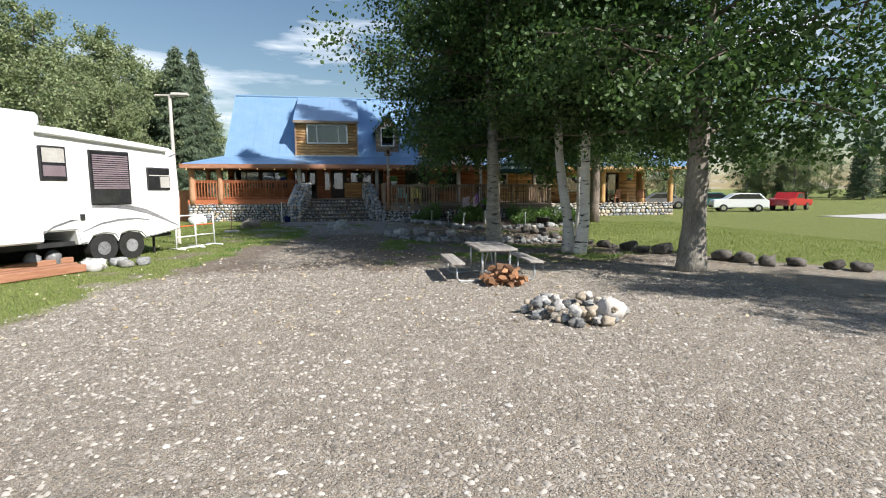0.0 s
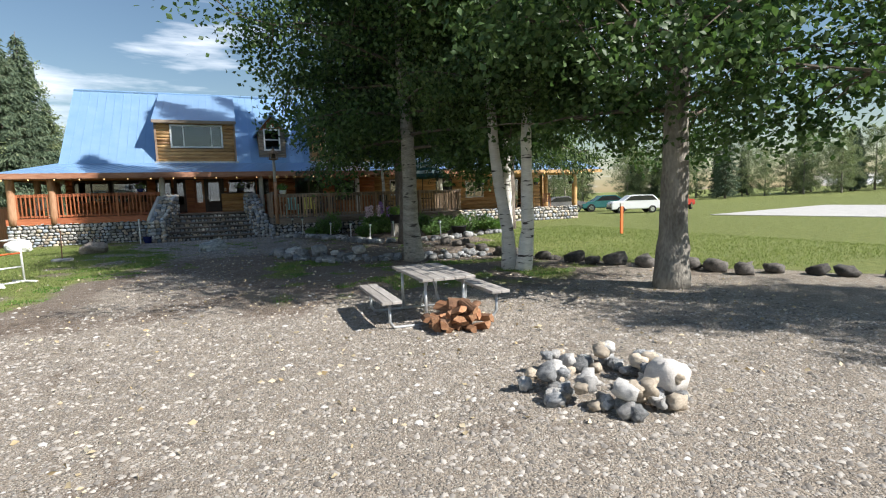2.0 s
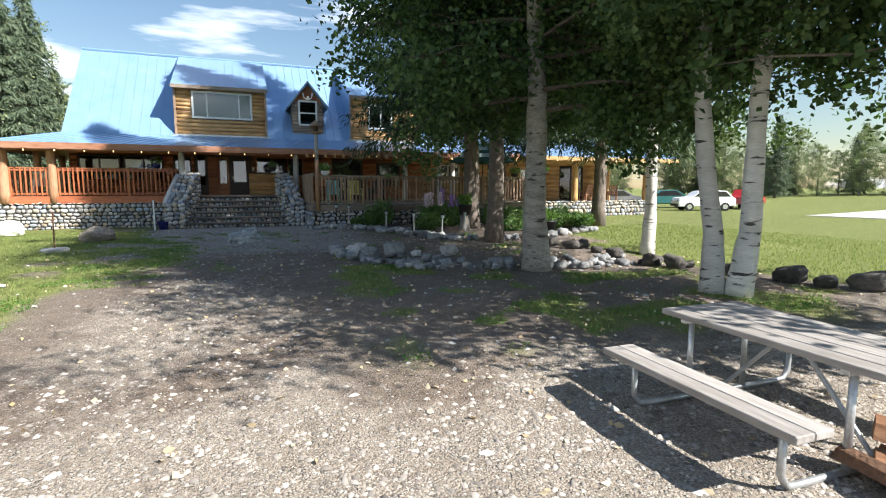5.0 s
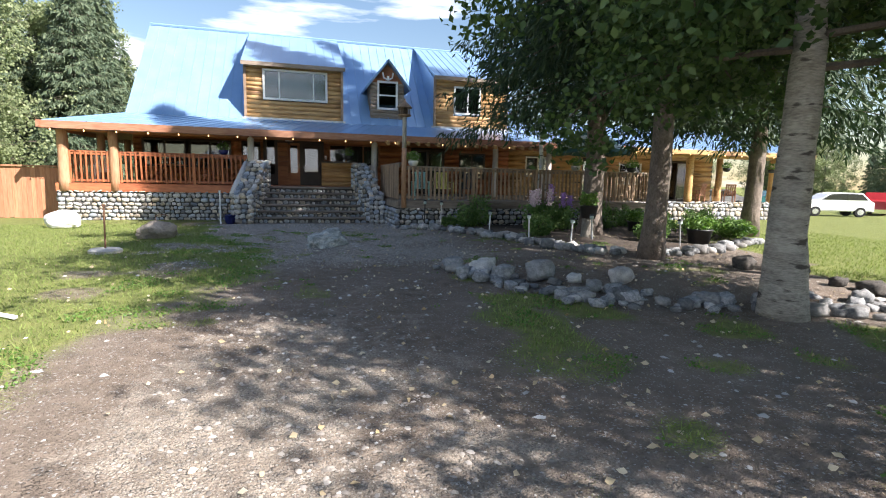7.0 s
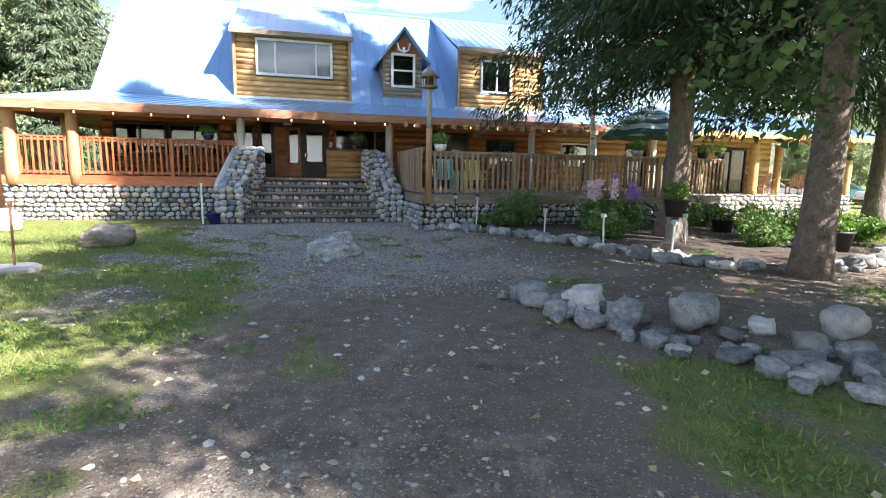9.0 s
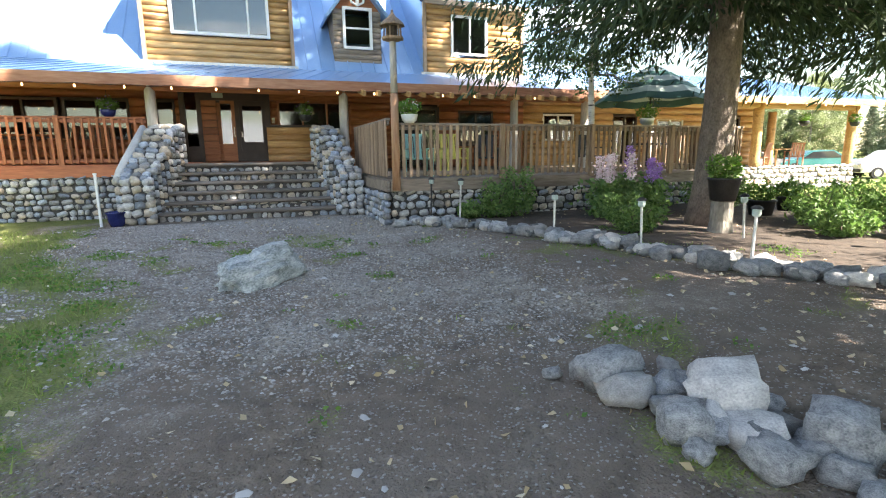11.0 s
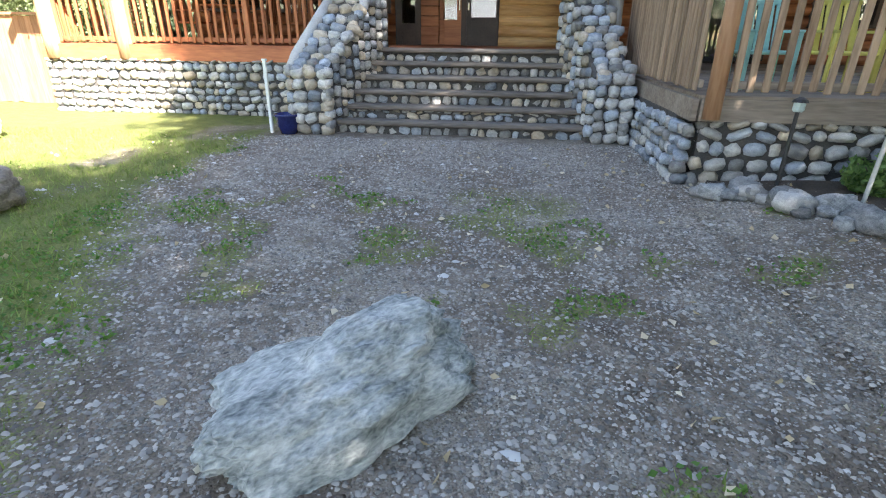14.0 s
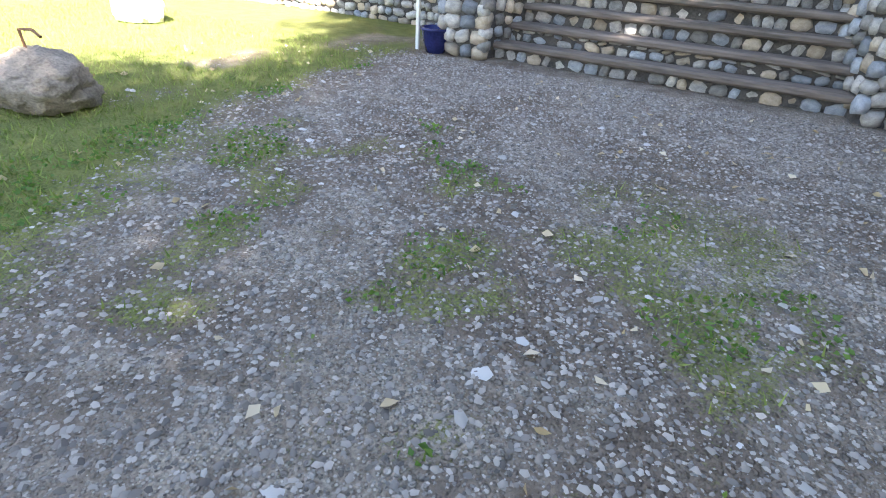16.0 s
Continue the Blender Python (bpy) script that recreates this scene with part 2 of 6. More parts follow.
M_RVWHITE = mat("white_fibreglass", (0.74, 0.74, 0.73), (0.83, 0.83, 0.82), 0.3, 2, 20, 0.02, rand=0.0)
M_TEAL = mat("teal_plastic", (0.25, 0.52, 0.48), (0.35, 0.62, 0.57), 0.45, 4, 30, 0.03)
M_YELLOW = mat("yellow_plastic", (0.62, 0.55, 0.12), (0.72, 0.64, 0.18), 0.45, 4, 30, 0.03)
M_GREENFAB = mat("green_canvas", (0.02, 0.075, 0.06), (0.04, 0.115, 0.09), 0.85, 4, 60, 0.1)
M_PALEFAB = mat("pale_canvas", (0.36, 0.44, 0.40), (0.48, 0.56, 0.52), 0.85, 4, 60, 0.1)
M_CARWHITE = mat("white_car_paint", (0.74, 0.75, 0.76), (0.8, 0.8, 0.81), 0.25, 2, 20, 0.0, spec=0.6)
M_CARRED = mat("red_car_paint", (0.35, 0.02, 0.02), (0.45, 0.03, 0.03), 0.25, 2, 20, 0.0, spec=0.6)
M_CARTEAL = mat("green_car_paint", (0.03, 0.12, 0.12), (0.05, 0.17, 0.17), 0.25, 2, 20, 0.0, spec=0.6)
M_BULB = lamp_mat("warm_bulb", (1.0, 0.62, 0.26), 1.0)
M_CARGLASS = mat("car_glass", (0.02, 0.022, 0.025), (0.035, 0.038, 0.04), 0.06, 4, 30, 0.0, spec=0.8)
M_CHROME = mat("bright_metal", (0.6, 0.6, 0.6), (0.7, 0.7, 0.7), 0.25, 4, 30, 0.0, metal=1.0)
M_FENCE = mat("cedar_fence", (0.34, 0.14, 0.07), (0.52, 0.26, 0.15), 0.7, 3, 25, 0.3, stretch=(1, 1, 0.12), rand=0.18)
M_TABLE = mat("grey_tabletop", (0.26, 0.235, 0.21), (0.46, 0.43, 0.40), 0.8, 3, 30, 0.3, stretch=(1, 0.12, 1), rand=0.2)
M_SOIL = mat("garden_soil", (0.035, 0.028, 0.022), (0.085, 0.065, 0.05), 0.98, 6, 50, 0.8)


# ---- building helpers ----
def finish(name, bm, material, smooth=False):
    me = bpy.data.meshes.new(name)
    bmesh.ops.recalc_face_normals(bm, faces=bm.faces)
    bm.to_mesh(me)
    bm.free()
    me.materials.append(material)
    if smooth:
        me.polygons.foreach_set("use_smooth", [True] * len(me.polygons))
    return me


def part(name, bm, material, parent=None, label="", smooth=False):
    """One mesh object under a thing or under a part; bm is a bmesh or a mesh made before."""
    me = finish(name, bm, material, smooth) if isinstance(bm, bmesh.types.BMesh) else bm
    ob = new(name, me)
    if parent is not None:
        ob.parent = parent
    if label:
        ob["label"] = label
    return ob


def thing(name, label, category, m=None, group="", kind=""):
    ob = new(name)
    ob.empty_display_size = 0.2
    if m is not None:
        ob.matrix_world = m
    return tagged(ob, label, category, group, kind)


def box(bm, c, s, rot=None, bevel=0.0):
    r = bmesh.ops.create_cube(bm, size=1.0)
    m = Matrix.Translation(c) @ (rot.to_4x4() if rot is not None else Matrix.Identity(4)) @ Matrix.Diagonal((*s, 1))
    bmesh.ops.transform(bm, matrix=m, verts=r["verts"])
    if bevel:
        es = list({e for v in r["verts"] for e in v.link_edges})
        bmesh.ops.bevel(bm, geom=es, offset=bevel, segments=1, affect="EDGES")
    return bm


def boxes(*rows, bevel=0.0):
    bm = bmesh.new()
    for c, s in rows:
        box(bm, c, s, bevel=bevel)
    return bm


def tube(bm, pts, radii, seg=8, cap=True):
    """A tapered round bar through points."""
    rings = []
    pts = [Vector(p) for p in pts]
    for i, p in enumerate(pts):
        d = (pts[min(i + 1, len(pts) - 1)] - pts[max(i - 1, 0)]).normalized()
        u = d.orthogonal().normalized() if i == 0 else (u - d * u.dot(d)).normalized()
        w = d.cross(u)
        r = radii[i] if hasattr(radii, "__len__") else radii
        rings.append([bm.verts.new(p + (u * math.cos(a) + w * math.sin(a)) * r) for a in (2 * math.pi * k / seg for k in range(seg))])
    for a, b in zip(rings, rings[1:]):
        for k in range(seg):
            bm.faces.new((a[k], a[(k + 1) % seg], b[(k + 1) % seg], b[k]))
    if cap:
        bm.faces.new(list(reversed(rings[0])))
        bm.faces.new(rings[-1])
    return bm


def bar(p0, p1, r0, r1=None, seg=10):
    return tube(bmesh.new(), [p0, p1], [r0, r0 if r1 is None else r1], seg)


def lathe(rows, seg=20):
    """A turned shape from rows of radius and height."""
    bm = bmesh.new()
    rings = [[bm.verts.new((r * math.cos(2 * math.pi * k / seg), r * math.sin(2 * math.pi * k / seg), z)) for k in range(seg)] for r, z in rows]
    for a, b in zip(rings, rings[1:]):
        for k in range(seg):
            bm.faces.new((a[k], a[(k + 1) % seg], b[(k + 1) % seg], b[k]))
    bm.faces.new(list(reversed(rings[0])))
    bm.faces.new(rings[-1])
    return bm


def slab(corners, thick):
    """A flat plate with four or more corners, thickened downwards along its normal."""
    bm = bmesh.new()
    top = [bm.verts.new(c) for c in corners]
    f = bm.faces.new(top)
    f.normal_update()
    nrm = f.normal if f.normal.z >= 0 else -f.normal
    low = [bm.verts.new(v.co - nrm * thick) for v in top]
    bm.faces.new(list(reversed(low)))
    k = len(top)
    for i in range(k):
        bm.faces.new((top[i], low[i], low[(i + 1) % k], top[(i + 1) % k]))
    return bm


def stone_mesh(name, seed, material, rough=0.22, cuts=1):
    """A worn cobble of unit size, smooth and uneven."""
    rg = random.Random(seed)
    bm = bmesh.new()
    bmesh.ops.create_cube(bm, size=1.0)
    bmesh.ops.subdivide_edges(bm, edges=bm.edges[:], cuts=cuts, use_grid_fill=True)
    o = Vector((rg.random(), rg.random(), rg.random())) * 40
    for v in bm.verts:
        d = v.co.normalized()
        sq = v.co / max(abs(v.co.x), abs(v.co.y), abs(v.co.z))
        p = d * 0.5 * 0.62 + sq * 0.5 * 0.30
        v.co = p * (1 + rough * noise.noise(d * 1.6 + o) + rough * 0.4 * noise.noise(d * 4.1 + o))
    return finish(name, bm, material, True)


STONES = [stone_mesh("stone", 10 + i, (M_STONE, M_STONE_WARM, M_STONE, M_STONE_BLUE)[i % 4]) for i in range(12)]
COOL_STONES = [stone_mesh("stone", 40 + i, (M_STONE, M_STONE_BLUE, M_STONE_BLUE)[i % 3]) for i in range(9)]


def leaf_cloud(centres, size, rg, flat=0.0, hang=0.0, ratio=0.62):
    """Verts and faces of one folded leaf at each centre."""
    n = len(centres)
    ax = rg.normal(size=(n, 3))
    ax[:, 2] = ax[:, 2] * (1 - flat) - hang
    ax /= np.linalg.norm(ax, axis=1, keepdims=True)
    sd = np.cross(ax, rg.normal(size=(n, 3)))
    sd /= np.linalg.norm(sd, axis=1, keepdims=True) + 1e-9
    nm = np.cross(ax, sd)
    s = (size * rg.uniform(0.65, 1.25, n))[:, None]
    base, tip = centres - ax * s * 0.5, centres + ax * s * 0.5
    mid = centres - ax * s * 0.08
    left, right = mid + sd * s * ratio * 0.5 + nm * s * 0.12, mid - sd * s * ratio * 0.5 + nm * s * 0.12
    verts = np.stack([base, left, tip, right], 1).reshape(-1, 3)
    idx = np.arange(n)[:, None] * 4
    tris = np.concatenate([idx + [0, 1, 2], idx + [0, 2, 3]], 1).reshape(-1, 3)
    return verts, tris


def raw_mesh(name, verts, tris, material, smooth=False):
    me = bpy.data.meshes.new(name)
    me.vertices.add(len(verts))
    me.vertices.foreach_set("co", np.ascontiguousarray(verts, dtype=np.float32).ravel())
    me.loops.add(tris.size)
    me.loops.foreach_set("vertex_index", np.ascontiguousarray(tris, dtype=np.int32).ravel())
    me.polygons.add(len(tris))
    me.polygons.foreach_set("loop_start", np.arange(0, tris.size, 3, dtype=np.int32))
    me.polygons.foreach_set("loop_total", np.full(len(tris), 3, dtype=np.int32))
    if smooth:
        me.polygons.foreach_set("use_smooth", np.ones(len(tris), dtype=bool))
    me.update(calc_edges=True)
    me.validate()
    me.materials.append(material)
    return me


# ---- ground ----
def line_y(pts, x):
    return float(np.interp(x, [p[0] for p in pts], [p[1] for p in pts]))


LAWN_EDGE = [(-40, -4.5), (-26, -3.6), (-22, -3.1), (-16, -1.9), (-12, -1.0), (-9, -0.1), (-7, -0.2), (-5, -1.3), (-2, -2.2), (2, -2.4)]
ROW_A = [(2.72, -9.95), (2.85, -10.5), (3.2, -11.3), (3.85, -12.45), (5.5, -13.45), (7.0, -13.9), (8.3, -13.9)]
ROW_C = [(8.0, -11.3), (8.4, -13.9), (9.2, -16.8), (9.9, -18.2), (11.5, -20.6), (14.5, -23.5)]
ROW_B = [(3.3, -2.95), (3.9, -3.6), (4.45, -4.5), (5.0, -5.6), (5.5, -7.2), (5.85, -8.4), (6.5, -9.35), (7.9, -9.9), (9.6, -9.2), (12.0, -8.0)]


def smoothstep(a, b, v):
    t = min(max((v - a) / (b - a), 0), 1)
    return t * t * (3 - 2 * t)


def covers(x, y):
    """How much grass and how much loose gravel lie at a place."""
    n1 = noise.noise((x * 0.35, y * 0.35, 3.1))
    n2 = noise.noise((x * 1.3, y * 1.3, 7.7))
    n3 = noise.noise((x * 3.1, y * 3.1, 1.7))
    wob = n1 * 0.7 + n2 * 0.35 + n3 * 0.15
    edge = line_y(LAWN_EDGE, y)
    left = smoothstep(0.5, -0.9, x - edge + wob)
    left *= 0.38 + 0.62 * smoothstep(-0.40, 0.25, n2 + n1 * 0.6 + smoothstep(-2.5, -6, x) * 0.8)
    ya = line_y(ROW_A, x)
    xc = float(np.interp(-y, [-p[1] for p in ROW_C], [p[0] for p in ROW_C]))
    if y > -11.3:
        xc = 9.6 if y < -7 else 11.5
    right = smoothstep(0.1, 0.8, x - xc + wob * 0.3) * smoothstep(-24.5, -23.0, y + wob)
    under = smoothstep(1.2, 3.0, x + wob) * smoothstep(-19.2, -17.2, y + wob) * smoothstep(0.2, -1.0, y - ya)
    under *= smoothstep(0.3, -0.6, x - xc)
    under *= 0.75 * smoothstep(-0.25, 0.35, n2 + n1)
    stairs = 0.0
    if -3 < x < 8 and -13 < y < -1:
        stairs = 0.52 * smoothstep(0.05, 0.5, n3 * 0.6 + n2 * 0.6 + n1 * 0.5 + 0.05 + 0.25 * smoothstep(0, -2.5, x)) * smoothstep(-1.2, -4.0, y)
    far = 1.0 if (y > 9 or x < -9 or x > 30 or y < -60) else 0.0
    grass = max(left, right, under, stairs, far)
    gravel = max(smoothstep(-16.5, -20.5, y + wob * 1.5), 0.5 * smoothstep(-10.5, -8.5, y + wob) * smoothstep(5, 3, x))
    gravel = max(gravel, 0.55 * smoothstep(1.0, 2.6, 3.2 - abs(x - 0.2)) * smoothstep(-10, -14, y))
    if x > 24:
        gravel = 1.0
    return grass, gravel * (1 - grass)


def height(x, y):
    h = 0.018 * noise.noise((x * 0.9, y * 0.9, 0)) + 0.008 * noise.noise((x * 4, y * 4, 5))
    if 3 < x < 14 and -17 < y < -2.5:
        d = y - line_y(ROW_A, x)
        h += 0.13 * smoothstep(-0.1, 1.0, d) * smoothstep(0.0, 1.5, x - 2.6)
    r = math.hypot(x, y + 12)
    return h * smoothstep(120, 40, r) + 1.1 * smoothstep(50, 110, x)


fx = [-400, -200, -110, -70, -45, -30, -22, -16] + [-13 + 0.16 * i for i in range(182)] + [17 + i for i in range(1, 24)] + [46, 54, 65, 80, 100, 130, 180, 260, 400]
fy = [-400, -200, -110, -70, -50, -42, -37] + [-34 + 0.16 * i for i in range(226)] + [3, 6, 9, 13, 18, 26, 36, 50, 70, 100, 150, 240, 400]
gv = np.array([(x, y, height(x, y)) for y in fy for x in fx])
cov = [covers(x, y) for y in fy for x in fx]
nx, ny = len(fx), len(fy)
ii = (np.arange(ny - 1)[:, None] * nx + np.arange(nx - 1)[None, :]).ravel()
gt = np.concatenate([np.stack([ii, ii + 1, ii + nx + 1], 1), np.stack([ii, ii + nx + 1, ii + nx], 1)])


def ground_mat():
    m = bpy.data.materials.new("yard_ground")
    m.use_nodes = True
    n, l = m.node_tree.nodes, m.node_tree.links
    b = n["Principled BSDF"]
    tc = n.new("ShaderNodeTexCoord")

    def tex(kind, scale, detail=5.0):
        t = n.new(kind)
        t.inputs["Scale"].default_value = scale
        if kind == "ShaderNodeTexNoise":
            t.inputs["Detail"].default_value = detail
        l.new(tc.outputs["Object"], t.inputs["Vector"])
        return t

    def mixc(f, a, c):
        x = n.new("ShaderNodeMixRGB")
        for sock, v in (("Fac", f), ("Color1", a), ("Color2", c)):
            if isinstance(v, tuple):
                x.inputs[sock].default_value = (*v, 1)
            else:
                l.new(v, x.inputs[sock])
        return x.outputs[0]

    def math2(op, a, c):
        x = n.new("ShaderNodeMath")
        x.operation = op
        for k, v in enumerate((a, c)):
            if isinstance(v, (int, float)):
                x.inputs[k].default_value = v
            else:
                l.new(v, x.inputs[k])
        return x.outputs[0]

    def ramp(f, a, c):
        r = n.new("ShaderNodeMapRange")
        r.inputs["From Min"].default_value, r.inputs["From Max"].default_value = a, c
        l.new(f, r.inputs["Value"])
        return r.outputs[0]

    big, mid, fine = tex("ShaderNodeTexNoise", 0.7), tex("ShaderNodeTexNoise", 5.0), tex("ShaderNodeTexNoise", 55.0)
    peb, peb2 = tex("ShaderNodeTexVoronoi", 30.0), tex("ShaderNodeTexVoronoi", 75.0)
    at_g, at_s = n.new("ShaderNodeAttribute"), n.new("ShaderNodeAttribute")
    at_g.attribute_name, at_s.attribute_name = "grass_cover", "gravel_cover"
    dirt = mixc(ramp(mid.outputs["Fac"], 0.3, 0.7), (0.14, 0.108, 0.084), (0.265, 0.21, 0.162))
    dirt = mixc(ramp(big.outputs["Fac"], 0.35, 0.65), dirt, (0.225, 0.185, 0.15))
    bw = n.new("ShaderNodeSeparateColor")
    l.new(peb.outputs["Color"], bw.inputs[0])
    bw2 = n.new("ShaderNodeSeparateColor")
    l.new(peb2.outputs["Color"], bw2.inputs[0])
    bed = mixc(ramp(mid.outputs["Fac"], 0.3, 0.7), (0.30, 0.25, 0.195), (0.50, 0.435, 0.355))
    bed = mixc(ramp(fine.outputs["Fac"], 0.35, 0.7), bed, (0.19, 0.155, 0.12))
    small_on = math2("MULTIPLY", math2("GREATER_THAN", bw2.outputs[1], 0.35), ramp(peb2.outputs["Distance"], 0.55, 0.35))
    grav = mixc(small_on, bed, mixc(bw2.outputs[2], (0.17, 0.145, 0.12), (0.58, 0.53, 0.46)))
    big_on = math2("MULTIPLY", math2("GREATER_THAN", bw.outputs[1], 0.68), ramp(peb.outputs["Distance"], 0.5, 0.36))
    grav = mixc(big_on, grav, mixc(bw.outputs[2], (0.25, 0.22, 0.185), (0.52, 0.475, 0.415)))
    fleck = math2("GREATER_THAN", bw2.outputs[0], 0.93)
    dirt = mixc(math2("MULTIPLY", fleck, 0.7), dirt, (0.42, 0.40, 0.37))
    gcol = mixc(ramp(fine.outputs["Fac"], 0.3, 0.7), (0.115, 0.142, 0.04), (0.24, 0.272, 0.088))
    gcol = mixc(ramp(mid.outputs["Fac"], 0.42, 0.75), gcol, (0.26, 0.27, 0.09))
    drift = math2("ADD", math2("MULTIPLY", math2("SUBTRACT", mid.outputs["Fac"], 0.5), 0.9), math2("MULTIPLY", math2("SUBTRACT", big.outputs["Fac"], 0.5), 2.2))
    gm = ramp(math2("ADD", at_s.outputs["Fac"], drift), 0.3, 0.75)
    c = mixc(gm, dirt, grav)
    gg = ramp(math2("ADD", at_g.outputs["Fac"], math2("MULTIPLY", math2("SUBTRACT", fine.outputs["Fac"], 0.5), 1.1)), 0.32, 0.62)
    c = mixc(gg, c, gcol)
    l.new(c, b.inputs["Base Color"])
    b.inputs["Roughness"].default_value = 0.95
    b.inputs["Specular IOR Level"].default_value = 0.2
    hsum = math2("ADD", math2("ADD", math2("MULTIPLY", big_on, 0.9), math2("MULTIPLY", small_on, 0.4)), fine.outputs["Fac"])
    bp = n.new("ShaderNodeBump")
    bp.inputs["Strength"].default_value, bp.inputs["Distance"].default_value = 1.0, 0.025
    l.new(hsum, bp.inputs["Height"])
    l.new(bp.outputs[0], b.inputs["Normal"])
    return m


ground_me = raw_mesh("ground", gv, gt, ground_mat(), True)
for key, k in (("grass_cover", 0), ("gravel_cover", 1)):
    a = ground_me.attributes.new(key, "FLOAT", "POINT")
    a.data.foreach_set("value", np.array([c[k] for c in cov], dtype=np.float32))
tagged(new("ground", ground_me), "yard of pale gravel, brown dirt and patchy grass", "ground", kind="structure")


# ---- house ----
house = thing("house", "log lodge with blue metal roof, dormers and wrap-around porch", "house")
DECK, DECK2, FRONT, WALL = 1.28, 0.95, 1.6, 4.3


def stone_face(parent, name, origin, along, up, length, tall, size, seed, stones=STONES, deep=0.16, top=None, limit=300):
    """Cobbles laid in uneven courses on a face; each is a piece of its own."""
    rg = random.Random(seed)
    o, a, u = Vector(origin), Vector(along).normalized(), Vector(up).normalized()
    nrm = a.cross(u)
    z, count = 0.0, 0
    while z < tall - size * 0.3:
        hh = size * rg.uniform(0.7, 1.25)
        hh = min(hh, tall - z)
        x = -rg.random() * size * 0.3
        while x < length - size * 0.25:
            w = size * rg.uniform(0.65, 1.7)
            cx, cz = min(x + w / 2, length - w * 0.35), z + hh / 2 + rg.uniform(-0.1, 0.1) * size
            if (top is None or cz < top(cx)) and count < limit:
                ob = new("stone", rg.choice(stones))
                ob.parent = parent
                rot = Matrix((a, u, nrm)).transposed().to_4x4()
                ob.matrix_world = Matrix.Translation(o + a * cx + u * cz + nrm * rg.uniform(-0.035, 0.01)) @ rot @ pose(0, 0, 0, 0, 0, rg.uniform(-24, 24)) @ Matrix.Diagonal((w * 1.0, hh * 1.0, deep * rg.uniform(0.8, 1.25), 1))
                count += 1
            x += w
        z += hh * 0.97


# stone bases
wall_l = part("stone_wall", boxes(((-4.95, FRONT + 0.2, 0.48), (5.8, 0.4, 1.06))), M_MORTAR, house, "rounded river stones set in dark mortar")
stone_side = part("stone_wall", boxes(((-7.67, 5.2, 0.48), (0.36, 6.8, 1.06))), M_MORTAR, house)
base_r = part("stone_wall", boxes(((7.95, -2.15, 0.33), (9.3, 0.4, 0.74))), M_MORTAR, house, "river stones under the weathered deck")
base_rs = part("stone_wall", boxes(((3.35, -0.45, 0.33), (0.36, 3.0, 0.74))), M_MORTAR, house)
wing_wall = part("stone_wall", boxes(((18.6, 1.5, 0.4), (8.8, 0.4, 0.9))), M_MORTAR, house, "low pale stone wall of the patio")

# floors
part("porch_floor", boxes(((-2.6, 3.4, DECK - 0.06), (10.5, 3.6, 0.12)), ((-6.9, 6.5, DECK - 0.061), (1.9, 6.0, 0.11))), M_REDWOOD_H, house)
part("deck_floor", boxes(((7.95, -0.4, DECK2 - 0.07), (9.4, 3.9, 0.12))), M_WEATHER_H, house)
part("porch_floor", boxes(((8.5, 3.0, DECK2 - 0.03), (11.2, 2.8, 0.12))), M_WEATHER_H, house)
part("patio_floor", boxes(((18.6, 3.5, 0.72), (9.4, 3.6, 0.1))), M_CONCRETE, house)
part("rim_board", boxes(((-4.95, FRONT - 0.01, 1.13), (5.86, 0.06, 0.28))), M_REDWOOD_H, house, "red-stained rim board")
part("rim_board", boxes(((7.95, -2.38, 0.8), (9.4, 0.06, 0.22))), M_WEATHER_H, house)
part("rim_board", boxes(((3.2, -0.45, 0.8), (0.06, 3.9, 0.22))), M_WEATHER_H, house)

# steps
prof = [(1.95, -0.1)]
for i in range(6):
    prof += [(0.13 + 0.27 * i, DECK / 6 * i - (0.1 if i == 0 else 0.035)), (0.13 + 0.27 * i, DECK / 6 * (i + 1) - 0.035)]
prof += [(1.95, DECK - 0.035)]
bm = bmesh.new()
ends = [[bm.verts.new((x, y, z)) for y, z in prof] for x in (-1.47, 2.63)]
bm.faces.new(ends[0])
bm.faces.new(list(reversed(ends[1])))
for k in range(len(prof)):
    j = (k + 1) % len(prof)
    bm.faces.new((ends[0][k], ends[1][k], ends[1][j], ends[0][j]))
steps = part("steps", bm, M_MORTAR, house, "broad stone steps with timber treads")
for i in range(6):
    bm = box(bmesh.new(), (0.58, 0.18 + 0.27 * i, DECK / 6 * (i + 1) - 0.04), (4.05, 0.30, 0.08), bevel=0.022)
    part("tread", bm, M_TREAD, steps)


